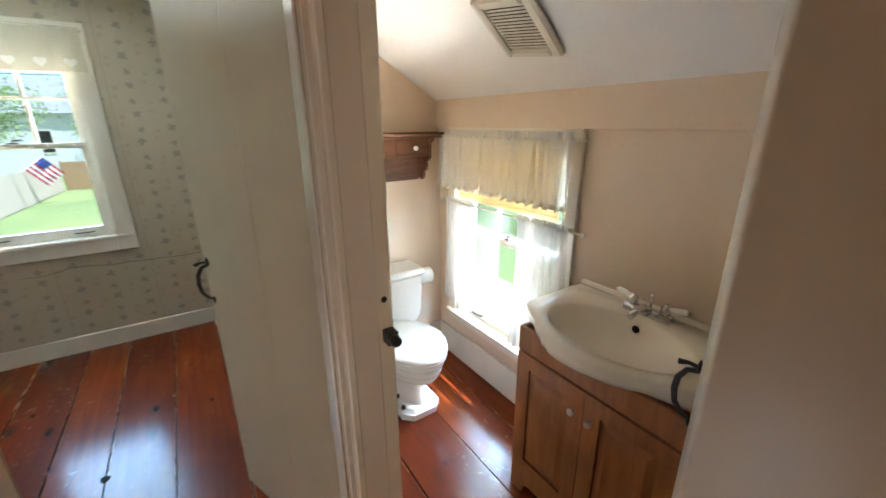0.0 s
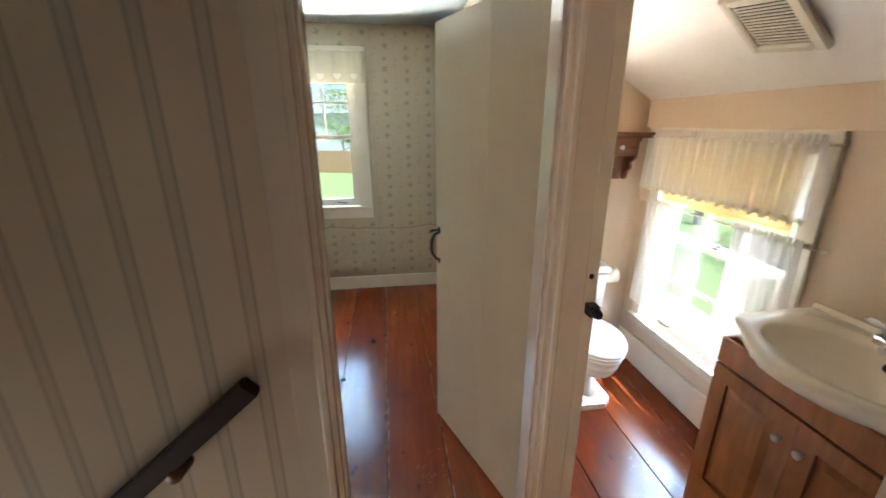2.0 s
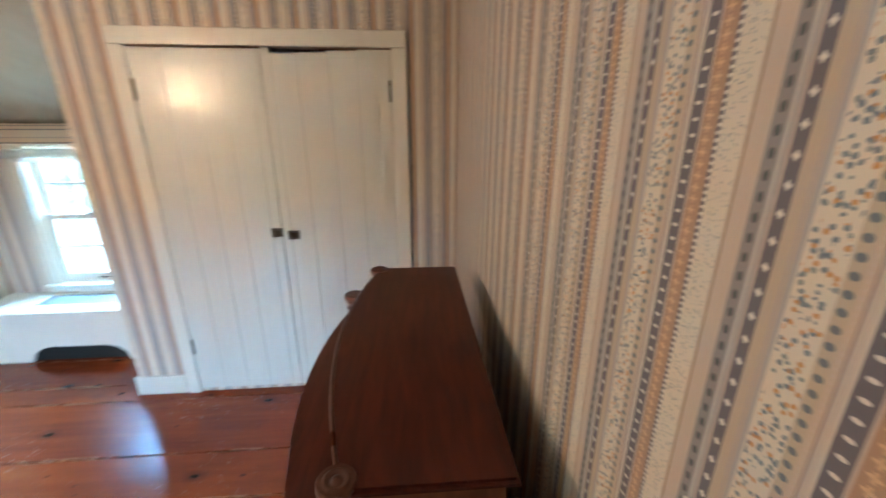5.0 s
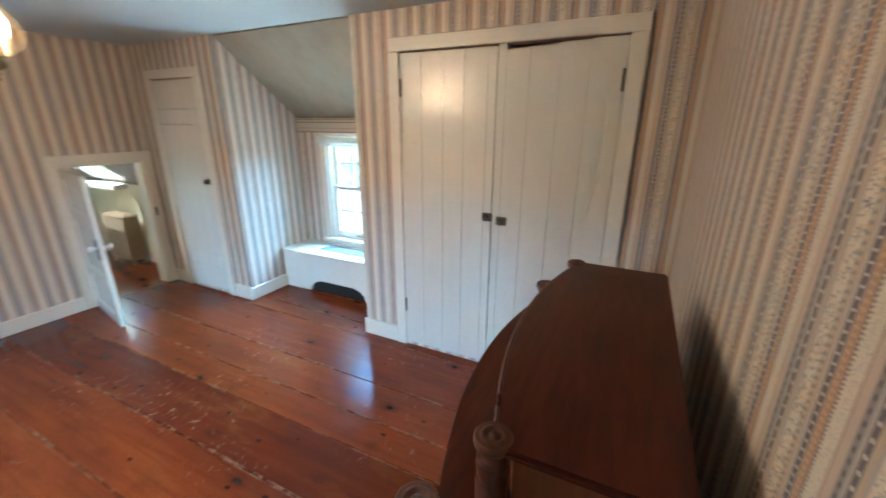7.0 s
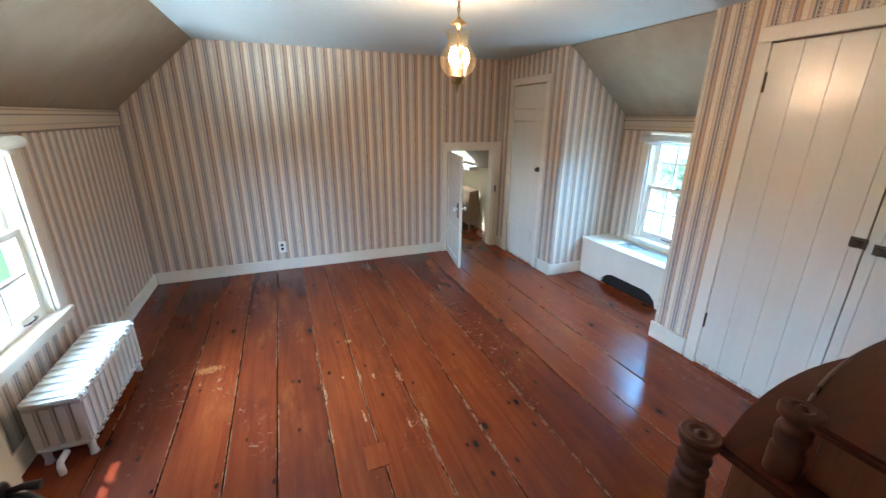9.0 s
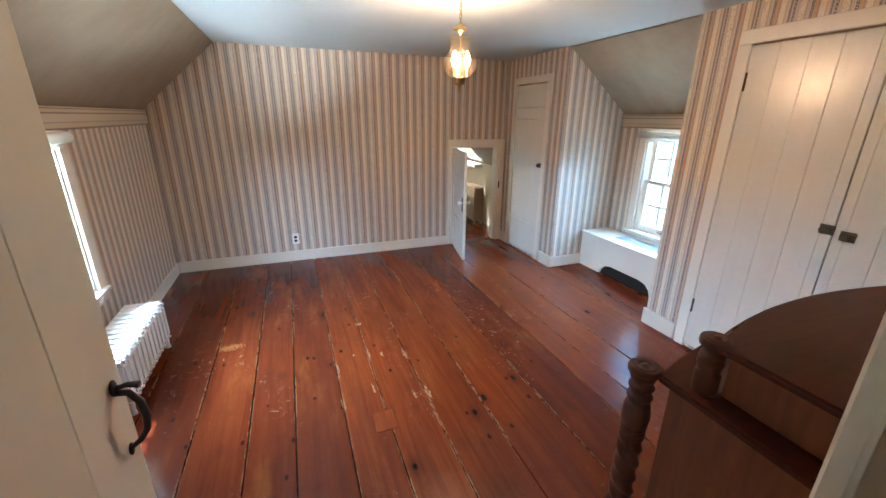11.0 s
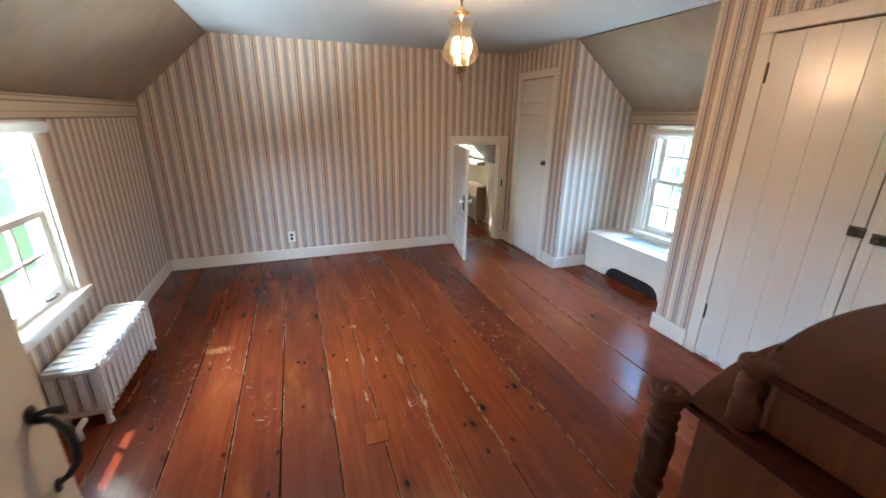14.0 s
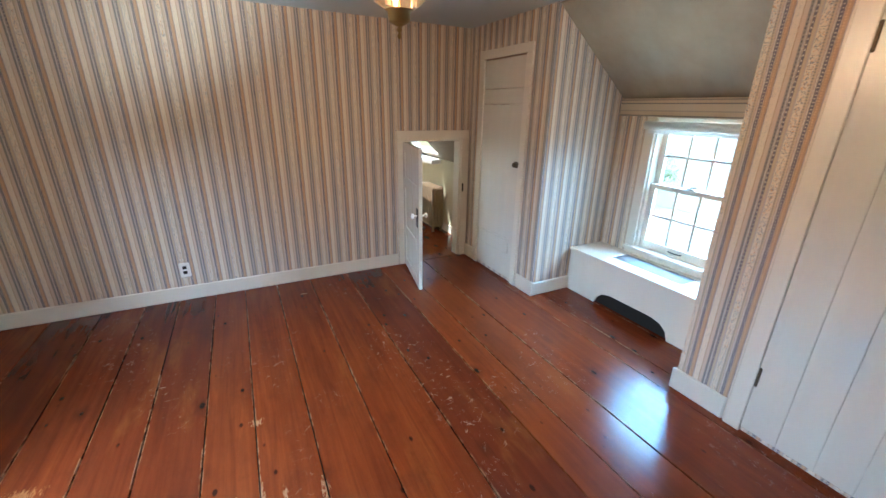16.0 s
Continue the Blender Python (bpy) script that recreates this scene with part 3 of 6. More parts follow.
def thing(name, label, category, m=None, group="", kind=""):
    ob = new(name)
    ob.empty_display_size = 0.1
    if m:
        ob.matrix_basis = m
    return tagged(ob, label, category, group, kind)


def solid(name, bm, mat, label, category="wall", kind="structure"):
    return tagged(part(name, bm, mat), label, category, "", kind)


def wall(name, axis, at, thick, u0, u1, z0, z1, holes, mat, label):
    """An upright wall along axis, from `at` to at + thick, with rectangular holes (u0, u1, z0, z1) through it: one closed skin."""
    bm = bmesh.new()
    lo, hi = sorted((at, at + thick))
    us = sorted({u0, u1, *(u for h in holes for u in h[:2] if u0 < u < u1)})
    zs = sorted({z0, z1, *(z for h in holes for z in h[2:] if z0 < z < z1)})
    made = {}

    def vert(u, d, z):
        if (u, d, z) not in made:
            made[u, d, z] = bm.verts.new((u, d, z) if axis == "x" else (d, u, z))
        return made[u, d, z]

    def full(i, j):
        if not (0 <= i < len(us) - 1 and 0 <= j < len(zs) - 1):
            return False
        u, z = (us[i] + us[i + 1]) / 2, (zs[j] + zs[j + 1]) / 2
        return not any(h[0] < u < h[1] and h[2] < z < h[3] for h in holes)
    for i in range(len(us) - 1):
        for j in range(len(zs) - 1):
            if not full(i, j):
                continue
            a, b, c, d = us[i], us[i + 1], zs[j], zs[j + 1]
            for y in (lo, hi):
                bm.faces.new([vert(a, y, c), vert(b, y, c), vert(b, y, d), vert(a, y, d)])
            for di, dj, p, q in ((-1, 0, (a, c), (a, d)), (1, 0, (b, c), (b, d)), (0, -1, (a, c), (b, c)), (0, 1, (a, d), (b, d))):
                if not full(i + di, j + dj):
                    bm.faces.new([vert(p[0], lo, p[1]), vert(q[0], lo, q[1]), vert(q[0], hi, q[1]), vert(p[0], hi, p[1])])
    return solid(name, bm, mat, label)


# ---- plan: x east, y north, bedroom south of the landing ----
XW, XE, YF, YN = -2.555, 1.10, -4.04, 0.24
CE, KNEE = 2.137, 1.557
HALL_S, HALL_N = 0.35, 1.13
BATH_W, BATH_E, BATH_N = 0.41, 1.43, 2.40
NROOM_N, NROOM_C = 3.75, 2.32
DOOR_W, DOOR_E, DOOR_H = -0.483, 0.334, 1.95  # bedroom doorway
NDOOR_W, NDOOR_E = -0.37, 0.31
REC_S, REC_N, REC_X = -2.93, -1.66, -3.30  # window recess
HATCH = (-2.47, -1.89, 0.0, 1.19)
E_WIN = (-2.43, -1.63, 0.50, 1.42)
W_WIN = (-2.60, -1.96, 0.44, 1.42)
N_WIN = (-1.17, -0.42, 0.82, 2.04)
B_WIN = (1.38, 2.20, 0.36, 1.48)
CLOSET = (-1.31, -0.09, 0.02, 1.915)
SLIM = (-3.78, -3.21, 0.02, 1.86)

# bedroom shell
wall("wall_north", "x", YN, 0.06, XW - 0.75, 1.6, 0, 2.5, [(DOOR_W, DOOR_E, -0.1, DOOR_H)], PAPER_X, "striped wallpaper wall beside the bedroom doorway")
wall("wall_landing_south", "x", YN + 0.06, 0.05, -2.9, 0.45, -2.7, 2.5, [(DOOR_W, DOOR_E, 0.0, DOOR_H)], STAIR, "taupe banded wallpaper wall along the stairwell")
wall("wall_south", "x", YF, -0.10, XW - 0.9, 1.6, -0.3, 2.5, [(HATCH[0], HATCH[1], -0.16, HATCH[3])], PAPER_X, "striped wallpaper gable wall")
wall("wall_east", "y", XE, 0.12, YF, YN, 0, 1.75, [E_WIN], PAPER_Y, "low striped wallpaper knee wall with a window")
wall("wall_closet", "y", XW, -0.08, REC_N, YN, 0, 2.4, [CLOSET], PAPER_Y, "striped wallpaper closet front")
wall("wall_cupboard", "y", XW, -0.08, YF, REC_S, 0, 2.4, [SLIM], PAPER_Y, "striped wallpaper wall with a narrow cupboard door")
wall("wall_recess_south", "x", REC_S, -0.08, REC_X - 0.1, XW - 0.08, 0, 2.4, [], PAPER_X, "striped wallpaper side of the window recess")
wall("wall_recess_north", "x", REC_N, 0.08, REC_X - 0.1, XW - 0.08, 0, 2.4, [], PAPER_X, "striped wallpaper side of the window recess")
wall("wall_recess_west", "y", REC_X, -0.12, REC_S, REC_N, 0, 1.75, [W_WIN], PAPER_Y, "striped wallpaper wall round the recess window")
wall("wall_closet_back", "y", -3.30, -0.06, REC_N + 0.08, 1.13, 0, 2.4, [], WHITE, "plain white closet back wall")
wall("wall_cupboard_back", "y", -3.0, -0.06, YF, REC_S - 0.08, 0, 2.4, [], WHITE, "plain white cupboard back wall")
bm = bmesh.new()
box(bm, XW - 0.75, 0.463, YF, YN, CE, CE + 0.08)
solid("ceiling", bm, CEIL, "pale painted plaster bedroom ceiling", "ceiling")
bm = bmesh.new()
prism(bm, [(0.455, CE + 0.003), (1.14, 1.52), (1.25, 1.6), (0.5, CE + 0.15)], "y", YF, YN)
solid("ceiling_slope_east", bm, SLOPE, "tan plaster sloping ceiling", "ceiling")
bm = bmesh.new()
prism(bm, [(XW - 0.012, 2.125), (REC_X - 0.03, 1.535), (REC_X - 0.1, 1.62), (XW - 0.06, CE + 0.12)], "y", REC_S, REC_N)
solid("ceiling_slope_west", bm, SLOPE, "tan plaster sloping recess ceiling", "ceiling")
solid("trim_east", block(XE - 0.022, XE + 0.005, YF, YN, 1.432, KNEE), BORDER, "papered border board under the slope", "trim")
solid("trim_west", block(REC_X - 0.005, REC_X + 0.022, REC_S, REC_N, 1.432, KNEE), BORDER, "papered border board over the recess window", "trim")

# landing and stairwell
wall("wall_landing_north", "x", HALL_N, 0.06, -2.9, BATH_W, -2.7, 2.5, [(NDOOR_W, NDOOR_E, 0.0, 1.97)], STAIR, "taupe banded wallpaper wall over the stairs")
# the low opening is added, out of view, to let the fill lamp in
wall("wall_stair_end", "y", -2.9, -0.06, YN + 0.06, HALL_N + 0.1, -2.7, 2.5, [(0.40, 1.08, -2.65, -0.75)], STAIR, "striped wallpaper end of the stairwell")
wall("wall_bath_west", "y", BATH_W, 0.018, YN + 0.06, HALL_N + 0.06, 0, 2.5, [(0.352, 1.14, 0, 1.95)], HALL, "tan wall with the bathroom doorway")
wall("wall_bath_west_inner", "y", BATH_W + 0.018, 0.018, YN + 0.06, BATH_N + 0.06, 0, 2.5, [(0.352, 1.14, 0, 1.95)], BATH, "peach bathroom wall by the doorway")
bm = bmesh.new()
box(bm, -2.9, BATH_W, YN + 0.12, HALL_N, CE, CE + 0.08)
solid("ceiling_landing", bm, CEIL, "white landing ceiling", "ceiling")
for i in range(12):
    solid("stair_step", block(-0.47 - 0.2 * (i + 1), -0.445 - 0.2 * i, HALL_S, HALL_N, -0.19 * (i + 2), -0.19 * (i + 1), 0.006), FLOOR,
          "varnished wooden stair step", "stairs")

# north room
wall("wall_north_room_south", "x", HALL_N + 0.06, 0.06, -2.4, BATH_W, 0, 2.5, [(NDOOR_W, NDOOR_E, 0.0, 1.97)], SPRIG, "sprig wallpaper wall round the doorway")
wall("wall_north_room_north", "x", NROOM_N, 0.12, -2.4, 0.6, 0, 2.5, [N_WIN], SPRIG, "sprig wallpaper wall with a window")
wall("wall_north_room_east", "y", BATH_W, 0.018, HALL_N + 0.06, NROOM_N, 0, 2.5, [], SPRIG, "sprig wallpaper wall behind the open door")
wall("wall_north_room_west", "y", -2.3, -0.1, HALL_N, NROOM_N, 0, 2.5, [], SPRIG, "sprig wallpaper wall")
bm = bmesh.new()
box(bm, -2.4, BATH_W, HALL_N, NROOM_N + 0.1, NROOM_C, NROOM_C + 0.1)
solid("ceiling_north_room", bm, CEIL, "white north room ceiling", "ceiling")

# bathroom
wall("wall_bath_east", "y", BATH_E, 0.14, 0.1, BATH_N + 0.06, 0, 1.9, [B_WIN], BATH, "peach bathroom wall with a window")
wall("wall_bath_north", "x", BATH_N, 0.06, BATH_W + 0.09, BATH_E, 0, 2.5, [], BATH, "peach bathroom wall behind the toilet")
wall("wall_bath_south", "x", YN + 0.06, 0.06, 0.45, BATH_E, 0, 2.5, [], BATH, "peach bathroom wall behind the open door")
bm = bmesh.new()
prism(bm, [(BATH_E + 0.02, 1.655), (BATH_W + 0.03, 2.271), (BATH_W + 0.03, 2.4), (BATH_E + 0.1, 1.75)], "y", 0.2, BATH_N)
solid("ceiling_bath", bm, BATH_CEIL, "white sloping bathroom ceiling", "ceiling")
solid("trim_bath", block(BATH_E - 0.022, BATH_E + 0.004, 0.36, BATH_N, 1.525, 1.69), BATH, "peach painted board above the bathroom window", "trim")

# eaves room behind the hatch
EV = -0.17
wall("wall_eaves_west", "y", -3.0, -0.1, -6.6, YF - 0.1, EV, 0.80, [], YELLOW, "yellow painted knee wall")
wall("wall_eaves_south", "x", -6.5, -0.1, -3.1, -0.6, EV, 2.4, [], YELLOW, "yellow painted eaves room wall")
wall("wall_eaves_east", "y", -0.7, 0.1, -6.6, YF - 0.1, EV, 2.4, [], YELLOW, "yellow painted eaves room wall")
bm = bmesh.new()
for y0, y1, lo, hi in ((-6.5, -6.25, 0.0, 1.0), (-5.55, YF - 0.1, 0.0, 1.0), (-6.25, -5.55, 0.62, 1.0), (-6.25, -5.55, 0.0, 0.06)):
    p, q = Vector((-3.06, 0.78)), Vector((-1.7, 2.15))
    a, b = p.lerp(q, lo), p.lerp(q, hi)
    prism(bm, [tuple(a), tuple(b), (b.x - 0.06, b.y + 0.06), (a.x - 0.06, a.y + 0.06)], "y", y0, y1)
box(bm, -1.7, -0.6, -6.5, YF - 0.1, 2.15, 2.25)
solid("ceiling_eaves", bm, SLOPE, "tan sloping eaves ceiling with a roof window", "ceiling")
solid("roof_window_sill", block(-3.03, -2.86, -6.28, -5.52, 0.74, 0.80), WHITE, "white painted roof window sill", "sill")
solid("baseboard_eaves", block(-3.0, -2.985, -6.5, YF - 0.1, EV, EV + 0.11), WHITE, "white eaves baseboard", "baseboard")
solid("floor_eaves", block(-3.1, -0.6, -6.6, YF - 0.02, EV - 0.1, EV, 0), FLOOR, "brown wooden eaves floor", "floor")


# ---- baseboards and door casings ----
def board(name, x0, x1, y0, y1, z0, z1, label, mat=None, width=0.005):
    return solid(name, block(x0, x1, y0, y1, z0, z1, width), mat or WHITE, label, name.split("_")[0])


BB = "white painted baseboard"
board("baseboard_south", HATCH[1] + 0.085, XE - 0.018, YF, YF + 0.018, 0, 0.115, BB)
board("baseboard_east", XE - 0.018, XE, YF + 0.018, YN, 0, 0.115, BB)
board("baseboard_north", XW, DOOR_W - 0.066, YN - 0.018, YN, 0, 0.115, BB)
board("baseboard_closet", XW, XW + 0.018, REC_N - 0.018, CLOSET[0] - 0.085, 0, 0.125, BB)
board("baseboard_cupboard", XW, XW + 0.018, SLIM[1] + 0.085, REC_S + 0.018, 0, 0.125, BB)
board("baseboard_cupboard_end", XW, XW + 0.018, YF + 0.018, SLIM[0] - 0.085, 0, 0.125, BB)
board("baseboard_recess_south", -2.95, XW, REC_S, REC_S + 0.018, 0, 0.115, BB)
board("baseboard_recess_north", -2.95, XW, REC_N - 0.018, REC_N, 0, 0.115, BB)
board("baseboard_north_room", -2.3, BATH_W, NROOM_N - 0.018, NROOM_N, 0, 0.125, "worn white painted baseboard")
board("baseboard_bath_east", BATH_E - 0.02, BATH_E, 1.235, BATH_N - 0.02, 0, 0.20, "tall white painted baseboard")
board("baseboard_bath_north", BATH_W + 0.09, BATH_E, BATH_N - 0.02, BATH_N, 0, 0.20, "tall white painted baseboard")


def casing(name, axis, face, out, u0, u1, z1, width, mat, label, depth=0.022, z0=0.0, sides=(1, 1), bead=False):
    """Door casing: two uprights and a head, proud of the wall on its `out` side."""
    root = thing(name, label, "door casing", kind="structure")
    lo, hi = sorted((face, face + out * depth))

    def add(nm, a, b, c, d, o=0.0):
        l2, h2 = sorted((face, face + out * (depth + o)))
        part(nm, block(a, b, l2, h2, c, d, 0.004) if axis == "x" else block(l2, h2, a, b, c, d, 0.004), mat, root)
    w0, w1 = width * sides[0], width * sides[1]
    if sides[0]:
        add("upright", u0 - width, u0, z0, z1)
    if sides[1]:
        add("upright", u1, u1 + width, z0, z1)
    add("head", u0 - w0, u1 + w1, z1, z1 + width)
    if bead:
        add("bead", u0 - width * 0.22, u0 + 0.002, z0, z1, 0.010)
        add("bead", u1 - 0.002, u1 + width * 0.22, z0, z1, 0.010)
    return root


def jamb(name, axis, lo, hi, u0, u1, z1, mat, label, thick=0.018, z0=0.0, stop=None, far=None):
    """The lining of an opening through a wall, with an optional door stop at `stop`."""
    root = thing(name, label, "door jamb", kind="structure")

    def add(nm, a, b, c, d, l=lo, h=hi, coat=mat):
        part(nm, block(a, b, l, h, c, d, 0.003) if axis == "x" else block(l, h, a, b, c, d, 0.003), coat, root)
    add("side", u0 - 0.002, u0 + thick, z0, z1), add("side", u1 - thick, u1 + 0.002, z0, z1, coat=far or mat), add("head", u0 + thick, u1 - thick, z1 - thick, z1 + 0.002)
    if stop:
        add("stop", u0 + thick, u0 + thick + 0.009, z0, z1 - thick, *stop)
        if not far:
            add("stop", u1 - thick - 0.009, u1 - thick, z0, z1 - thick, *stop)
    return root


casing("casing_bedroom", "x", YN, -1, DOOR_W + 0.012, DOOR_E, DOOR_H, 0.077, WHITE, "cream painted bedroom door casing")
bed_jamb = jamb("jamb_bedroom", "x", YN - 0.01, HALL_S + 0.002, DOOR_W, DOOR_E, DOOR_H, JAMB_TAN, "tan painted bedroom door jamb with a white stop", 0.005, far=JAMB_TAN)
part("stop", block(DOOR_W + 0.005, DOOR_W + 0.019, 0.276, HALL_S + 0.004, 0.0, DOOR_H - 0.004, 0.004), WHITE, bed_jamb, "white painted door stop")
casing("casing_north_room", "x", HALL_N, -1, NDOOR_W, NDOOR_E, 1.97, 0.095, HALL, "tan painted north room door casing", bead=True)
jamb("jamb_north_room", "x", HALL_N - 0.005, HALL_N + 0.125, NDOOR_W, NDOOR_E, 1.97, HALL, "tan painted north room door jamb", stop=(HALL_N + 0.02, HALL_N + 0.06))
board("casing_bath_head", BATH_W - 0.012, BATH_W, HALL_S, HALL_N, 1.95, 2.02, "tan painted bathroom door head", HALL)
jamb("jamb_bath", "y", BATH_W - 0.006, BATH_W + 0.044, 0.352, 1.14, 1.95, WHITE, "chipped white bathroom door jamb", 0.014)
casing("casing_hatch", "x", YF, 1, HATCH[0], HATCH[1], HATCH[3], 0.08, WHITE, "white painted hatch casing")
jamb("jamb_hatch", "x", YF - 0.105, YF + 0.005, HATCH[0], HATCH[1], HATCH[3], WHITE, "white painted hatch jamb", z0=0.0)
casing("casing_closet", "y", XW, 1, CLOSET[0], CLOSET[1], CLOSET[3], 0.075, WHITE, "white painted closet casing")
casing("casing_cupboard", "y", XW, 1, SLIM[0], SLIM[1], SLIM[3], 0.07, WHITE, "white painted cupboard casing")
board("sill_hatch", HATCH[0], HATCH[1], YF - 0.11, YF + 0.01, EV, 0.004, "worn wooden hatch threshold", FLOOR)


# ---- windows ----
def window(name, m, w, h, label, cols, rows, wall_t=0.12, casing_w=0.09, stool=0.03, lower=True, lock=True, lifts=2):
    """Double-hung sash window. Local x along the wall from 0 to w, local y outward from the room face, z from 0 to h."""
    root = thing(name, label, "window", m, kind="structure")

    def bar(nm, x0, x1, y0, y1, z0, z1, parent, mat=WHITE, bevel=0.003):
        return part(nm, block(x0, x1, y0, y1, z0, z1, bevel), mat, parent)
    c = casing_w
    if c:
        bar("casing", -c, 0.0, -0.02, 0.0, -c, h, root), bar("casing", w, w + c, -0.02, 0.0, -c, h, root)
        bar("casing", -c, w + c, -0.02, 0.0, h, h + c, root), bar("apron", 0.0, w, -0.02, 0.0, -c, -0.012, root)
    bar("sill", -c * 0.9 if stool else 0.0, w + c * 0.9 if stool else w, -0.02 - stool, wall_t, -0.022, 0.002, root)
    for a, b in ((0.0, 0.016), (w - 0.016, w)):
        bar("jamb", a, b, 0.0, wall_t, 0.002, h, root)
    bar("jamb", 0.016, w - 0.016, 0.0, wall_t, h - 0.016, h, root)
    half = h * 0.5
    sashes = (("lower_sash", 0.030, 0.004, half + 0.018, cols if lower else 1, rows if lower else 1), ("upper_sash", 0.068, half - 0.018, h - 0.016, cols, rows))
    for nm, y, z0, z1, cc, rr in sashes:
        bmf = bmesh.new()
        s, t, x0, x1 = 0.045, 0.034, 0.017, w - 0.017
        low = 0.062 if nm == "lower_sash" else 0.034
        for q in ((x0, x0 + s, z0, z1), (x1 - s, x1, z0, z1), (x0 + s, x1 - s, z0, z0 + low), (x0 + s, x1 - s, z1 - 0.034, z1)):
            box(bmf, q[0], q[1], y, y + t, q[2], q[3])
        sash = part(nm, bmf, WHITE, root)
        gx0, gx1, gz0, gz1 = x0 + s, x1 - s, z0 + low, z1 - 0.034
        for i in range(1, cc):
            x = gx0 + (gx1 - gx0) * i / cc
            bar("muntin", x - 0.009, x + 0.009, y + 0.006, y + 0.028, gz0, gz1, sash, bevel=0)
        for j in range(1, rr):
            z = gz0 + (gz1 - gz0) * j / rr
            bar("muntin", gx0, gx1, y + 0.007, y + 0.027, z - 0.009, z + 0.009, sash, bevel=0)
        pane = bar("pane", gx0 - 0.004, gx1 + 0.004, y + 0.015, y + 0.018, gz0 - 0.004, gz1 + 0.004, sash, PANE, 0)
        pane.visible_shadow = False
        if nm == "lower_sash":
            for k in range(lifts):
                cx = w * (k + 1) / (lifts + 1) if lifts < 2 else (0.22 * w if k == 0 else 0.78 * w)
                bml = bmesh.new()
                tube(bml, [(cx - 0.05, y, 0.035), (cx - 0.045, y - 0.014, 0.036), (cx, y - 0.02, 0.036), (cx + 0.045, y - 0.014, 0.036), (cx + 0.05, y, 0.035)], 0.005, 6)
                part("sash_lift", bml, IRON, sash, "black iron sash lift")
            if lock:
                bml = bmesh.new()
                box(bml, w / 2 - 0.025, w / 2 + 0.025, y + 0.004, y + 0.03, z1, z1 + 0.008)
                tube(bml, [(w / 2, y + 0.015, z1 + 0.008), (w / 2, y + 0.015, z1 + 0.02), (w / 2 + 0.045, y + 0.0, z1 + 0.022)], 0.006, 6)
                part("sash_lock", bml, BRONZE, sash, "dark bronze sash lock")
    return root


window("window_1", pose(XE, E_WIN[1], E_WIN[2], 0, 0, -90), E_WIN[1] - E_WIN[0], E_WIN[3] - E_WIN[2], "white sash window in the knee wall", 3, 2, 0.12, 0.085)
window("window_2", pose(REC_X, W_WIN[0], W_WIN[2], 0, 0, 90), W_WIN[1] - W_WIN[0], W_WIN[3] - W_WIN[2], "white small-paned sash window in the recess", 3, 2, 0.12, 0.075, lifts=1)
window("window_3", pose(N_WIN[0], NROOM_N, N_WIN[2]), N_WIN[1] - N_WIN[0], N_WIN[3] - N_WIN[2], "white sash window over a garden", 3, 2, 0.12, 0.11, 0.012, lower=False)
window("window_4", pose(BATH_E, B_WIN[1], B_WIN[2], 0, 0, -90), B_WIN[1] - B_WIN[0], B_WIN[3] - B_WIN[2], "white sash window behind sheer curtains", 3, 2, 0.14, 0.075)
window("window_5", pose(-3.13, -6.22, 0.84, 0, 0, 90) @ pose(0, 0, 0, -42), 0.64, 0.8, "white roof window", 2, 1, 0.10, 0.0, 0, lock=False, lifts=0)


# ---- doors ----
def latch_handle(parent, x, y, z, side, k=0.85, name="handle", label="black wrought iron thumb latch"):
    """Curved thumb-latch pull on the local face y, standing out to `side` (1 or -1)."""
    bm = bmesh.new()
    s = side
    pts = [(x, y + s * 0.004, z + 0.075), (x, y + s * 0.03, z + 0.07), (x, y + s * 0.048, z + 0.04), (x, y + s * 0.052, z), (x, y + s * 0.046, z - 0.04), (x, y + s * 0.026, z - 0.07), (x, y + s * 0.006, z - 0.085)]
    tube(bm, pts, [0.008, 0.008, 0.009, 0.009, 0.008, 0.007, 0.006], 8)
    ball(bm, (x, y + s * 0.004, z + 0.088), 0.016, 1, 0.35, 1.3, 12, 8)
    ball(bm, (x, y + s * 0.004, z - 0.09), 0.012, 1, 0.4, 1.4, 12, 8)
    tube(bm, [(x, y, z + 0.085), (x, y + s * 0.03, z + 0.092), (x, y + s * 0.055, z + 0.088)], [0.006, 0.006, 0.009], 8)
    bmesh.ops.scale(bm, vec=(k, k, k), space=Matrix.Translation((-x, -y, -z)), verts=bm.verts[:])
    return part(name, bm, IRON, parent, label)


def plank_door(name, label, m, w, h, widths, mat, t0, t1, z0=0.012, tops=None):
    """A door of upright boards. Local x from the hinge, y from t0 to t1 through its thickness."""
    root = thing(name, label, "door", m)
    total, x = sum(widths), 0.0
    for i, k in enumerate(widths):
        bw = w * k / total
        part("board", block(x + 0.0003, x + bw - 0.0003, t0, t1, z0, tops[i] if tops else h, 0.0022), mat, root)
        x += bw
    return root


bed_door = plank_door("bedroom_door", "cream painted board door standing open", pose(DOOR_E - 0.03, YN - 0.03, 0, 0, 0, -91.2), 0.745, 1.93, (1.1, 0.9, 1.2, 1.0), CREAM, 0.0, 0.028)
latch_handle(bed_door, 0.70, 0.0, 0.93, -1)
for z in (0.3, 1.6):
    part("hinge", block(0.0, 0.16, -0.006, 0.0, z - 0.02, z + 0.02, 0.002), IRON, bed_door, "black strap hinge")
north_door = plank_door("north_room_door", "cream painted board door standing open", pose(0.305, HALL_N + 0.115, 0, 0, 0, 111), 0.70, 1.945, (1.0, 1.3), CREAM, -0.026, 0.0)
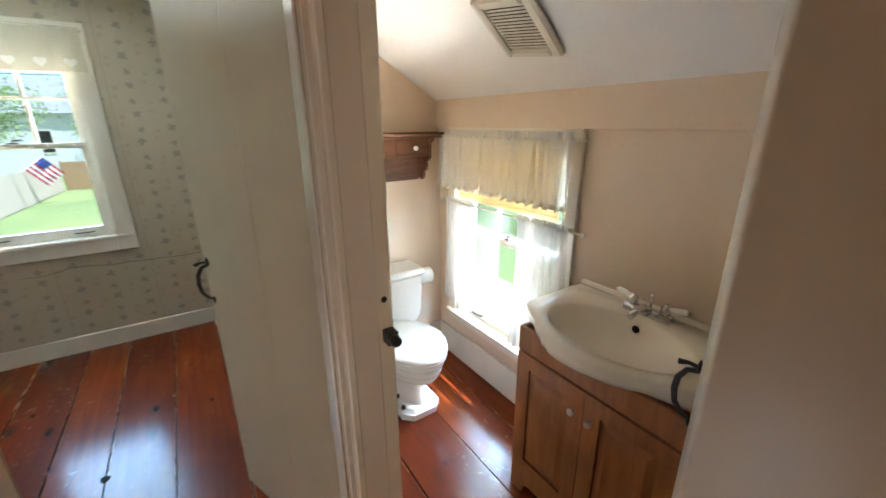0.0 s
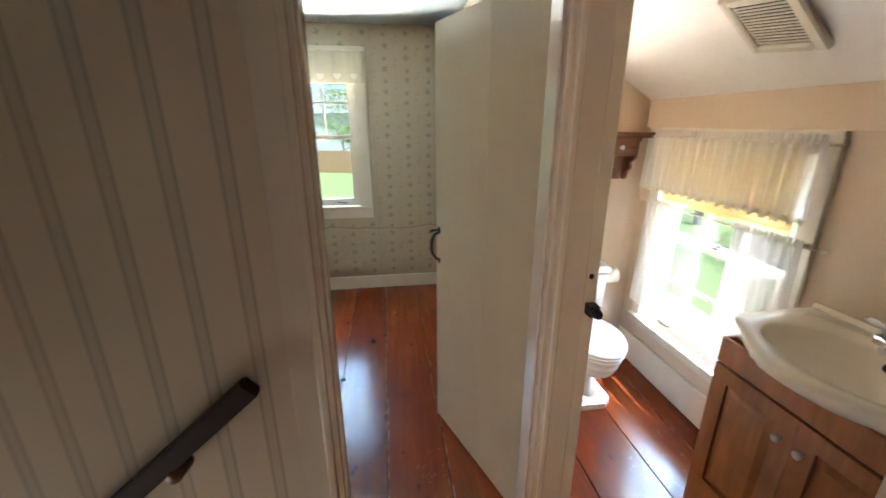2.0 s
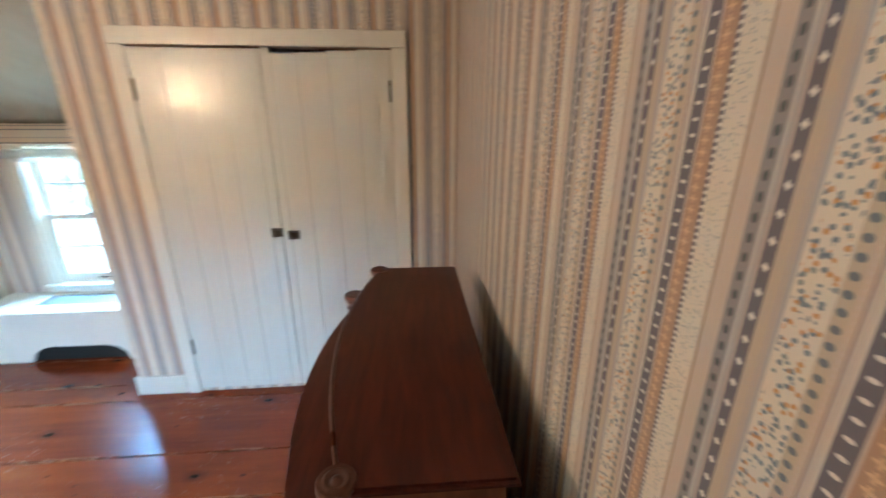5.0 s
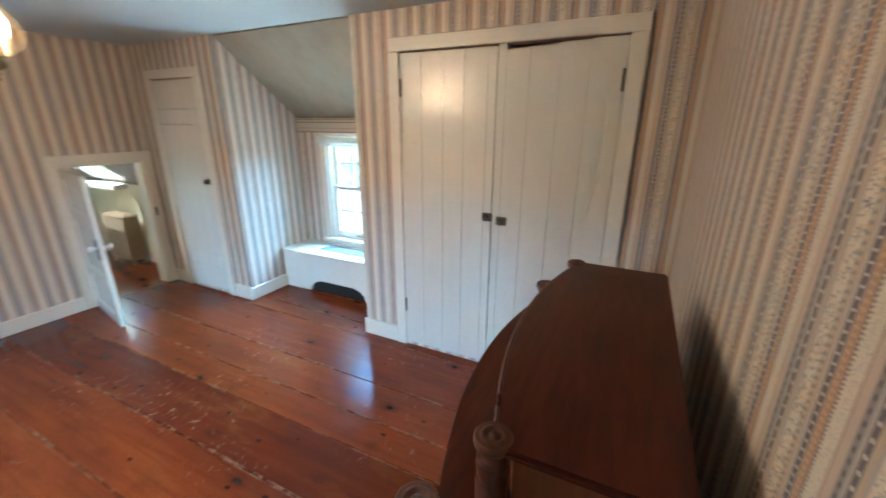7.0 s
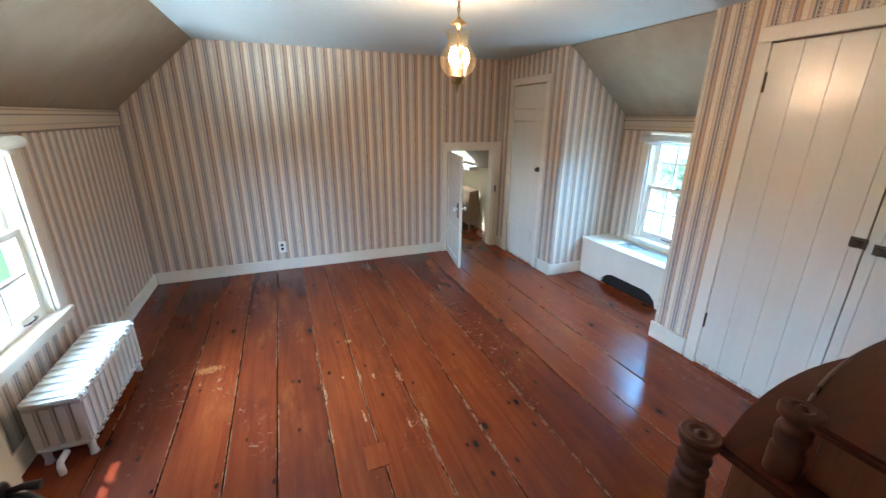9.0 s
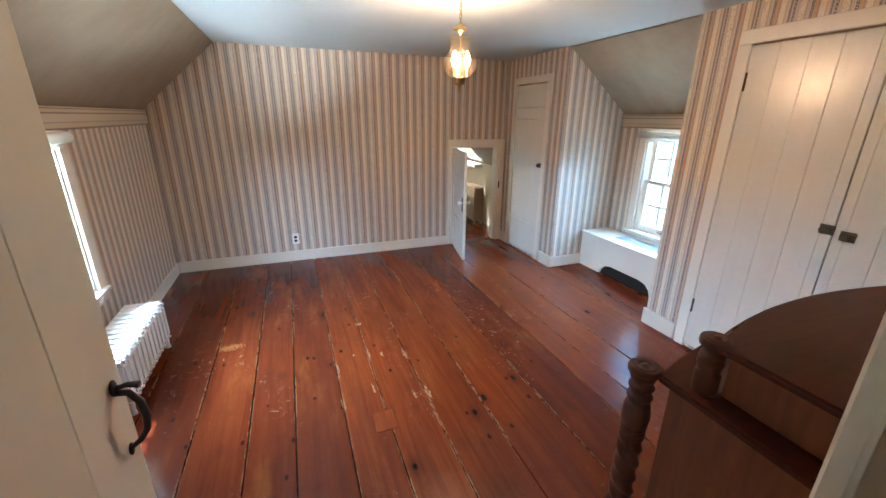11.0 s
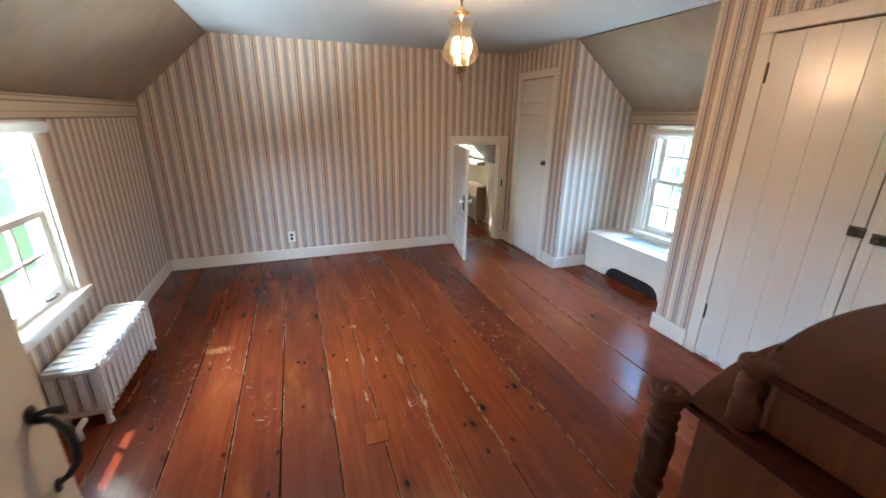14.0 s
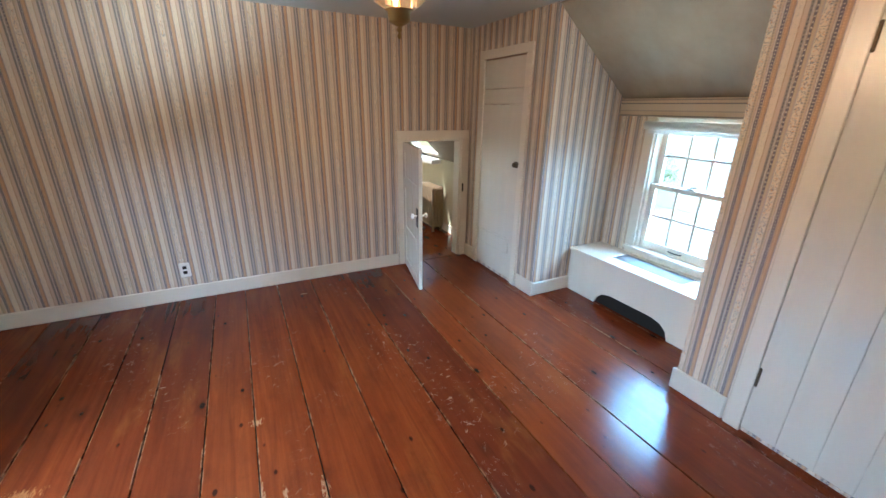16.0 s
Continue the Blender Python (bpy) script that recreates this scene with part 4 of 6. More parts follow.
latch_handle(north_door, 0.665, 0.0, 1.0, 1)
bath_door = plank_door("bathroom_door", "white painted board door standing open", pose(0.458, 0.392, 0, 0, 0, 20), 0.575, 1.92, (1.0, 1.2, 0.9), DOOR_WHITE, -0.026, 0.0)
latch_handle(bath_door, 0.54, 0.0, 0.94, 1)
bm = bmesh.new()
box(bm, 0.42, 0.45, 1.09, 1.126, 0.995, 1.03)
tube(bm, [(0.436, 1.095, 1.012), (0.436, 1.07, 1.012)], [0.017, 0.014], 10)
tagged(part("latch_keeper", bm, IRON), "black iron latch keeper on the bathroom jamb", "latch")
bm = bmesh.new()
ball(bm, (0.43, 1.126, 1.115), 0.009, 1, 0.4, 1, 10, 6)
tagged(part("latch_hole", bm, DARK), "dark old latch hole in the bathroom jamb", "hole")


def cupboard_latch(parent, x, y, z):
    bm = bmesh.new()
    lathe(bm, [(0.008, 0.0), (0.008, 0.016), (0.018, 0.02), (0.02, 0.03), (0.014, 0.036)], 12)
    bmesh.ops.rotate(bm, cent=(0, 0, 0), matrix=Matrix.Rotation(radians(90), 3, "X"), verts=bm.verts[:])
    bmesh.ops.translate(bm, vec=(x, y - 0.004, z), verts=bm.verts[:])
    box(bm, x - 0.03, x + 0.03, y - 0.005, y, z - 0.024, z + 0.024)
    box(bm, x - 0.012, x + 0.034, y - 0.016, y - 0.005, z + 0.006, z + 0.016)
    return part("latch", bm, BRONZE, parent, "dark bronze cupboard latch")


# closet doors: local x runs north, the face looks east (local -y)
CL = pose(XW + 0.017, CLOSET[0] + 0.001, 0, 0, 0, 90)
closet_left = plank_door("closet_door", "white painted board closet door", CL, 0.598, 1.905, (0.145, 0.14, 0.13, 0.135, 0.05), DOOR_WHITE, 0.0, 0.024, 0.03)
tagged(closet_left, group="closet doors")
cupboard_latch(closet_left, 0.574, 0.0, 1.005)
closet_right = plank_door("closet_door", "white painted board closet door, sagging from its frame", pose(XW + 0.017, CLOSET[1] - 0.571, 0, 0, 0, 90), 0.569, 1.9, (0.9, 1.1, 1.0, 1.2), DOOR_WHITE, 0.0, 0.024, 0.03, (1.885, 1.89, 1.901, 1.906))
tagged(closet_right, group="closet doors")
cupboard_latch(closet_right, 0.012, 0.0, 0.99)
solid("closet_post", block(XW - 0.03, XW + 0.012, CLOSET[0] + 0.601, CLOSET[0] + 0.647, 0.02, CLOSET[3], 0.003), DOOR_WHITE, "white painted post between the closet doors", "post")
for d, x in ((closet_left, 0.006), (closet_right, 0.561)):
    for z in (0.32, 1.72):
        part("hinge", block(x - 0.006, x + 0.006, -0.008, 0.002, z - 0.05, z + 0.05, 0.003), BRONZE, d, "small dark hinge")

# narrow cupboard door
slim = thing("cupboard_door", "white painted narrow cupboard door with cross boards", "door", pose(XW + 0.014, SLIM[0] + 0.004, 0, 0, 0, 90))
SW = SLIM[1] - SLIM[0] - 0.008
part("panel", block(0, SW, 0, 0.022, 0.03, 1.50, 0.003), DOOR_WHITE, slim)
part("panel", block(0, SW, 0, 0.022, 1.504, 1.62, 0.004), DOOR_WHITE, slim)
part("panel", block(0, SW, 0, 0.022, 1.624, 1.85, 0.004), DOOR_WHITE, slim)
part("patch_board", block(0.02, SW - 0.05, -0.012, 0.0, 0.255, 0.385, 0.004), DOOR_WHITE, slim)
cupboard_latch(slim, SW - 0.02, 0.0, 1.04)

# little hatch door
hatch = thing("hatch_door", "white painted panelled hatch door standing open", "door", pose(HATCH[1], YF + 0.024, 0, 0, 0, 79))
HW, HH = 0.655, 1.175
for nm, a, b, c, d in (("stile", 0, 0.085, 0.02, HH), ("stile", HW - 0.085, HW, 0.02, HH), ("rail", 0.085, HW - 0.085, 0.02, 0.10), ("rail", 0.085, HW - 0.085, 0.33, 0.42),
                       ("rail", 0.085, HW - 0.085, 0.78, 0.88), ("rail", 0.085, HW - 0.085, HH - 0.07, HH)):
    part(nm, block(a, b, -0.03, 0.0, c, d, 0.003), DOOR_WHITE, hatch)
for c, d in ((0.10, 0.33), (0.42, 0.78), (0.88, HH - 0.07)):
    part("panel", block(0.08, HW - 0.08, -0.02, -0.01, c - 0.005, d + 0.005, 0), DOOR_WHITE, hatch)
bm = bmesh.new()
box(bm, HW - 0.08, HW - 0.025, -0.036, -0.03, 0.56, 0.71)
part("lock_plate", bm, IRON, hatch, "black iron lock plate")
for s in (-1, 1):
    bm = bmesh.new()
    ball(bm, (HW - 0.05, -0.015 + s * 0.055, 0.65), 0.022, 1, 0.75, 1, 14, 8)
    tube(bm, [(HW - 0.05, -0.015, 0.65), (HW - 0.05, -0.015 + s * 0.04, 0.65)], 0.008, 8)
    part("knob", bm, PORCELAIN, hatch, "white porcelain knob")
tagged(part("latch_strike", block(HATCH[0] - 0.03, HATCH[0] - 0.012, YF + 0.02, YF + 0.026, 0.68, 0.76, 0.002), IRON), "black iron strike on the hatch casing", "latch")

# ---- chest of drawers ----
chest = thing("chest_of_drawers", "dark mahogany bow-front chest with spiral-turned corner posts", "chest", pose(-1.31, 0.0, 0))


def bowed(hx, y_back, y_side, y_mid, k=18):
    pts = [(hx, y_back), (-hx, y_back)]
    for i in range(k + 1):
        x = -hx + 2 * hx * i / k
        pts.append((x, y_side - (y_side - y_mid) * (1 - (x / hx) ** 2)))
    return pts


def slab(points, z0, z1, width=0.004):
    bm = bmesh.new()
    prism(bm, points, "z", z0, z1)
    bmesh.ops.bevel(bm, geom=[e for e in bm.edges if abs(e.verts[0].co.z - e.verts[1].co.z) < 1e-5], offset=width, segments=2, affect="EDGES")
    return bm


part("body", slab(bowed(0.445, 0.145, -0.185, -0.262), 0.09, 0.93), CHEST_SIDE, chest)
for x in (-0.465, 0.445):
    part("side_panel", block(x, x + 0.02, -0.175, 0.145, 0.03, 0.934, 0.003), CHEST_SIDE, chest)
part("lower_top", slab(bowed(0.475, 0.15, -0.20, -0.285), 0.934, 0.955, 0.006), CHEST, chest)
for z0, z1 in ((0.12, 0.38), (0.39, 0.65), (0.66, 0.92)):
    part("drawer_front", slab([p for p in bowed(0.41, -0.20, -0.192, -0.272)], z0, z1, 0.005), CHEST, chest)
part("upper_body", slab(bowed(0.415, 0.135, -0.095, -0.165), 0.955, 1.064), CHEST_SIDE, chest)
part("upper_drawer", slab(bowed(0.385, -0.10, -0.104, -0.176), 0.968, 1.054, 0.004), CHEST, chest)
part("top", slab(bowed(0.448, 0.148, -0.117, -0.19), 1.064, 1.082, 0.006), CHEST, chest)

# thin paler tube in place of the highlight along the rounded front edge
front = bowed(0.448, 0.148, -0.117, -0.19)[2:]
bm = bmesh.new()
tube(bm, [(x, y + 0.001, 1.079) for x, y in front], 0.0035, 6)
part("edge_highlight", bm, EDGE_GLINT, chest, "paler front edge of the top, its highlight painted in")


def post(height, r):
    """Spiral-turned post with a ringed round cap; built on z = 0."""
    bm = bmesh.new()
    body = []
    steps = max(12, int(height / 0.0035))
    neck = 0.115 if height > 0.5 else 0.05
    for i in range(steps + 1):
        body.append((r, (height - 0.022) * i / steps))

    def twist(a, h):
        if h < 0.05:
            return 1.02
        if h > height - neck:
            return 0.88 + 0.12 * math.sin(h * 230)
        if h > height - neck - 0.055 and height > 0.5:
            return 0.98 + 0.10 * math.sin((height - neck - h) / 0.055 * math.pi)
        if h > height - neck - 0.095 and height > 0.5:
            return 0.93 + 0.06 * math.sin(h * 480)
        return 0.93 + 0.10 * math.sin(2 * a + h * 135)
    lathe(bm, body, 20, twist=twist)
    t = height - 0.022
    lathe(bm, [(r * 0.95, t), (r * 1.18, t + 0.003), (r * 1.24, t + 0.010), (r * 1.2, t + 0.018), (r * 1.12, t + 0.021), (r * 0.98, t + 0.017), (r * 0.82, t + 0.021), (r * 0.62, t + 0.022), (r * 0.5, t + 0.018), (r * 0.32, t + 0.018), (r * 0.22, t + 0.024), (r * 0.05, t + 0.025)], 28)
    return bm


for sx in (-1, 1):
    part("corner_post", post(0.966, 0.030), TURNED, chest, "spiral-turned mahogany post", pose(sx * 0.487, -0.228, 0))
    part("upper_post", post(0.132, 0.025), TURNED, chest, "short turned mahogany post", pose(sx * 0.428, -0.125, 0.955))

# ---- pendant lamp ----
pend = thing("pendant_lamp", "lit brass pendant lamp with an amber hurricane glass", "lamp", pose(BULB[0], BULB[1], 0))
bm = bmesh.new()
lathe(bm, [(0.062, CE - 0.001), (0.062, CE - 0.010), (0.04, CE - 0.022), (0.016, CE - 0.032), (0.006, CE - 0.04)], 24)
part("canopy", bm, BRASS, pend)
bm = bmesh.new()
for i in range(6):
    z, flat = CE - 0.045 - i * 0.018, i % 2
    ring = [(0.007 * math.cos(a) * (1 - flat), 0.007 * math.cos(a) * flat, z + 0.012 * math.sin(a)) for a in [2 * math.pi * k / 12 for k in range(13)]]
    tube(bm, ring, 0.0022, 6)
part("chain", bm, BRASS, pend)
bm = bmesh.new()
lathe(bm, [(0.005, 1.99), (0.012, 1.98), (0.032, 1.966), (0.04, 1.956), (0.012, 1.948), (0.008, 1.935)], 20)
part("cap", bm, BRASS, pend)
bm = bmesh.new()
lathe(bm, [(0.003, 1.650), (0.007, 1.657), (0.003, 1.666), (0.009, 1.672), (0.004, 1.680), (0.020, 1.687), (0.029, 1.691), (0.031, 1.697), (0.033, 1.718), (0.040, 1.722), (0.02, 1.725)], 24)
part("holder", bm, BRASS, pend)
bm = bmesh.new()
tube(bm, [(0, 0, 1.95), (0, 0, 1.72)], 0.004, 8)
part("rod", bm, BRASS, pend)
bm = bmesh.new()
outer = [(r * 0.9, 1.722 + (h - 1.722) * 0.88) for r, h in [(0.040, 1.722), (0.062, 1.735), (0.088, 1.76), (0.101, 1.79), (0.098, 1.82), (0.080, 1.853), (0.062, 1.88), (0.056, 1.905), (0.060, 1.93), (0.074, 1.95), (0.078, 1.955)]]
fine_shape = []
for i in range(len(outer) - 1):
    p0, p1, p2, p3 = (outer[max(0, min(len(outer) - 1, i + k))] for k in (-1, 0, 1, 2))
    for j in range(4):
        f = j / 4
        fine_shape.append(tuple(0.5 * (2 * q1 + (q2 - q0) * f + (2 * q0 - 5 * q1 + 4 * q2 - q3) * f * f + (3 * q1 - q0 - 3 * q2 + q3) * f ** 3) for q0, q1, q2, q3 in zip(p0, p1, p2, p3)))
rings = []
for r, h in fine_shape + [outer[-1]]:
    rings.append([bm.verts.new((r * math.cos(a), r * math.sin(a), h)) for a in [2 * math.pi * k / 40 for k in range(40)]])
for p, q in zip(rings, rings[1:]):
    for i in range(40):
        f = bm.faces.new((p[i], p[(i + 1) % 40], q[(i + 1) % 40], q[i]))
        f.smooth = True
part("shade", bm, GLOBE, pend, "amber hurricane glass").visible_shadow = False
for k in range(3):
    a = 2 * math.pi * k / 3 + 0.4
    bm = bmesh.new()
    lathe(bm, [(0.008, 1.727), (0.009, 1.775), (0.009, 1.776)], 12, (0.042 * math.cos(a), 0.042 * math.sin(a), 0))
    part("candle_sleeve", bm, CERAMIC, pend)
    bm = bmesh.new()
    lathe(bm, [(0.006, 1.777), (0.013, 1.792), (0.016, 1.808), (0.012, 1.828), (0.006, 1.843), (0.001, 1.852)], 12, (0.042 * math.cos(a), 0.042 * math.sin(a), 0))
    part("bulb", bm, FLAME, pend, "glowing flame bulb")


# ---- radiators ----
def radiator(name, label, m, sections, depth, height, pitch, mat):
    """Cast-iron column radiator. Local x along its length, y across its depth."""
    root = thing(name, label, "radiator", m)
    bm = bmesh.new()
    w = pitch * 0.42
    for i in range(4):
        a = depth * i / 4 + 0.008
        box(bm, -w * 0.92, w * 0.92, a - 0.004, a + depth / 4 - 0.012, 0.09, height - 0.04)
    soften(bm, w * 0.3, 2)
    for z0, z1 in ((0.062, 0.098), (height - 0.046, height)):
        box(bm, -w, w, 0.0, depth, z0, z1)
    rim_edges = [e for e in bm.edges if all(abs(abs(v.co.x) - w) < 1e-6 for v in e.verts)]
    bmesh.ops.bevel(bm, geom=rim_edges, offset=w * 0.55, segments=3, affect="EDGES")
    sec = part("section", bm, mat, root)
    for i in range(sections):
        x = pitch * (i + 0.5)
        ob = sec if i == 0 else new("section", sec.data)
        ob.parent = root
        ob.matrix_basis = pose(x, 0, 0)
    bm = bmesh.new()
    for y in (depth * 0.3, depth * 0.7):
        for z in (0.075, height - 0.03):
            tube(bm, [(pitch * 0.4, y, z), (pitch * (sections - 0.4), y, z)], w * 0.5, 8)
    tagged(part("connector", bm, mat, root), kind="stuff")
    for x in (pitch * 0.5, pitch * (sections - 0.5)):
        for y in (0.03, depth - 0.03):
            bm = bmesh.new()
            tube(bm, [(x, y, 0.08), (x, y, 0.03), (x, y, 0.012), (x, y, 0.0)], [0.02, 0.015, 0.018, 0.02], 8)
            part("foot", bm, mat, root)
    return root


rad = radiator("radiator", "low white painted cast-iron radiator under the window", pose(0.812, -1.80, 0, 0, 0, -90), 12, 0.225, 0.345, 0.062, RADIATOR)
bm = bmesh.new()
tube(bm, [(0.0, 0.11, 0.06), (-0.06, 0.11, 0.06), (-0.07, 0.11, 0.045), (-0.07, 0.11, 0.0)], 0.014, 8)
part("pipe", bm, RADIATOR, rad)
radiator("radiator", "tall tan painted radiator in the eaves room", pose(-2.97, -5.35, EV, 0, 0, -90), 8, 0.18, 0.62, 0.06, paint("tan_enamel", (0.36, 0.27, 0.17), 0.4))

# ---- radiator cover in the window recess ----
cover = thing("radiator_cover", "white painted window-seat radiator cover with a grille", "radiator cover")
bm = bmesh.new()
y0, y1 = REC_S + 0.004, REC_N - 0.004
arch = [(-2.62, 0.0), (-2.60, 0.05), (-2.55, 0.095), (-2.48, 0.115), (-2.12, 0.115), (-2.05, 0.10), (-2.0, 0.06), (-1.98, 0.0)]
prism(bm, [(y0, 0.0)] + arch + [(y1, 0.0), (y1, 0.358), (y0, 0.358)], "x", -2.97, -2.95)
part("front_panel", bm, WHITE, cover)
g0, g1, gx0, gx1 = -2.60, -2.03, -3.24, -3.06
for a, b, c, d in ((-3.298, gx0, y0, y1), (gx1, -2.935, y0, y1), (gx0, gx1, y0, g0), (gx0, gx1, g1, y1)):
    part("top_board", block(a + 0.0005, b, c, d, 0.358, 0.378, 0.002), WHITE, cover)
for k in range(14):
    x = gx0 + (gx1 - gx0) * (k + 0.5) / 14
    part("grille_bar", block(x - 0.0032, x + 0.0032, g0, g1, 0.366, 0.375, 0), GRILLE, cover)
for k in range(1, 4):
    y = g0 + (g1 - g0) * k / 4
    part("grille_rib", block(gx0, gx1, y - 0.003, y + 0.003, 0.364, 0.374, 0), GRILLE, cover)
# near-black block standing in for the shade in the hollow cover
part("inside", block(-3.29, -2.975, y0 + 0.01, y1 - 0.01, 0.0, 0.30, 0), DARK, cover)


# ---- blinds and curtains ----
def cloth_sheet(bm, x_of, u0, u1, z0, z1, folds, depth, seed, hem=0.0, gather=0.0, k=None, rows=14):
    """A hanging cloth over u with soft folds; x_of(u, offset, z) gives the place. gather: how much narrower the top is."""
    rng = random.Random(seed)
    ph = [rng.uniform(0, 6.28) for _ in range(4)]
    k = k or int(folds * 9)
    grid = []
    for j in range(rows + 1):
        f = j / rows
        z = z1 + (z0 - z1) * f
        row = []
        for i in range(k + 1):
            s = i / k
            mid = (u0 + u1) / 2
            u = mid + (u0 + (u1 - u0) * s - mid) * (1 - gather * (1 - f))
            wave = math.sin(2 * math.pi * folds * s + ph[0] + 0.5 * math.sin(3 * f + ph[1])) + 0.4 * math.sin(2 * math.pi * folds * 2.3 * s + ph[2])
            zz = z + (hem * math.sin(2 * math.pi * folds * 3 * s) if j == rows else 0)
            row.append(bm.verts.new(x_of(u, depth * wave * (0.45 + 0.55 * f), zz)))
        grid.append(row)
    for p, q in zip(grid, grid[1:]):
        for i in range(k):
            f = bm.faces.new((p[i], p[i + 1], q[i + 1], q[i]))
            f.smooth = True


def roller_blind(name, label, m, w, drop, mat, r=0.022, bottom=True):
    """Roller blind. Local x along its width, y out of the wall to the outside, z = 0 at the roller's axis."""
    root = thing(name, label, "blind", m)
    bm = bmesh.new()
    tube(bm, [(0, 0, 0), (w, 0, 0)], r, 16)
    part("roll", bm, mat, root)
    part("sheet", block(0.008, w - 0.008, r - 0.003, r - 0.001, -drop, 0, 0), mat, root)
    part("bottom_bar", block(0.008, w - 0.008, r - 0.007, r + 0.003, -drop - 0.022, -drop, 0.002), mat, root)
    for x in (-0.006, w):
        part("bracket", block(x, x + 0.006, -0.015, r + 0.018, -0.02, 0.02, 0.002), BRONZE, root)
    return root


roller_blind("roller_blind", "white rolled-up blind over the recess window", pose(REC_X + 0.045, W_WIN[0] - 0.06, 1.372, 0, 0, 90), W_WIN[1] - W_WIN[0] + 0.12, 0.035, BLIND, 0.03)
roller_blind("roller_blind", "white rolled-up blind over the knee-wall window", pose(XE - 0.045, E_WIN[1] + 0.06, 1.395, 0, 0, -90), E_WIN[1] - E_WIN[0] + 0.12, 0.035, BLIND, 0.03)
roller_blind("roller_blind", "cream blind pulled a little down", pose(N_WIN[0] - 0.0, NROOM_N - 0.05, 2.06), N_WIN[1] - N_WIN[0], 0.175, LACE, 0.018)
roller_blind("roller_blind", "yellowed blind half behind the valance", pose(BATH_E - 0.022, B_WIN[1] - 0.02, 1.455, 0, 0, -90), B_WIN[1] - B_WIN[0] - 0.04, 0.315, YELLOW_BLIND, 0.016)

val = thing("valance", "cream lace valance with cut-out hearts", "curtain")
bm = bmesh.new()
cloth_sheet(bm, lambda u, o, z: (u, NROOM_N - 0.085 + o, z), N_WIN[0] - 0.1, N_WIN[1] + 0.09, 1.865, 2.11, 7, 0.006, 3, 0.006)
part("lace", bm, LACE, val)
for i in range(7):
    cx = N_WIN[0] - 0.04 + 0.135 * i
    pts = []
    for k in range(20):
        a = 2 * math.pi * k / 20
        pts.append((cx + 0.0019 * 16 * math.sin(a) ** 3, 1.915 + 0.0019 * (13 * math.cos(a) - 5 * math.cos(2 * a) - 2 * math.cos(3 * a) - math.cos(4 * a))))
    bm = bmesh.new()
    prism(bm, pts, "y", NROOM_N - 0.097, NROOM_N - 0.0955)
    part("heart", bm, BLIND, val, "pale heart motif")
bm = bmesh.new()
tube(bm, [(N_WIN[0] - 0.1, NROOM_N - 0.08, 2.105), (N_WIN[1] + 0.09, NROOM_N - 0.08, 2.105)], 0.008, 8)
tube(bm, [(N_WIN[1] + 0.09, NROOM_N - 0.08, 2.105), (N_WIN[1] + 0.09, NROOM_N, 2.105)], 0.008, 8)
part("rod", bm, WHITE, val)

bval = thing("valance", "white ruffled bathroom valance", "curtain")
bm = bmesh.new()
cloth_sheet(bm, lambda u, o, z: (BATH_E - 0.065 + o, u, z), 1.31, 2.29, 1.19, 1.485, 17, 0.020, 5, 0.006)
cloth_sheet(bm, lambda u, o, z: (BATH_E - 0.068 + o, u, z), 1.31, 2.29, 1.475, 1.515, 34, 0.010, 6, 0.004, rows=4)
part("ruffle", bm, SHEER, bval)
part("lace_edge", (lambda b: (cloth_sheet(b, lambda u, o, z: (BATH_E - 0.072 + o, u, z), 1.31, 2.29, 1.185, 1.21, 17, 0.020, 5, 0.008, rows=3), b)[1])(bmesh.new()), LACE, bval)
bm = bmesh.new()
tube(bm, [(BATH_E - 0.004, 1.30, 1.48), (BATH_E - 0.065, 1.30, 1.48), (BATH_E - 0.065, 2.30, 1.48), (BATH_E - 0.004, 2.30, 1.48)], 0.006, 8)
part("rod", bm, WHITE, bval)

cafe = thing("cafe_curtains", "white sheer café curtains on a thin rod", "curtain")
for seed, a, b, z0 in ((11, 1.95, 2.26, 0.46), (12, 1.29, 1.64, 0.40)):
    bm = bmesh.new()
    cloth_sheet(bm, lambda u, o, z: (BATH_E - 0.055 + o, u, z), a, b, z0, 1.10, 6, 0.016, seed, 0.005, 0.12)
    cloth_sheet(bm, lambda u, o, z: (BATH_E - 0.055 + o, u, z), a + 0.02, b - 0.02, 1.095, 1.13, 12, 0.008, seed + 5, 0.004, rows=3)
    part("panel", bm, CAFE, cafe)
bm = bmesh.new()
tube(bm, [(BATH_E - 0.052, 1.24, 1.105), (BATH_E - 0.052, 2.29, 1.105)], 0.005, 8)
ball(bm, (BATH_E - 0.052, 1.235, 1.105), 0.011)
ball(bm, (BATH_E - 0.052, 2.295, 1.105), 0.011)
part("rod", bm, WHITE, cafe)
for y in (1.32, 2.26):
    part("rod_bracket", block(BATH_E - 0.055, BATH_E - 0.018, y - 0.005, y + 0.005, 1.095, 1.115, 0.002), WHITE, cafe)

# ---- bathroom: toilet ----
toilet = thing("toilet", "white porcelain toilet with a closed lid", "toilet", pose(0.935, 2.39, 0))


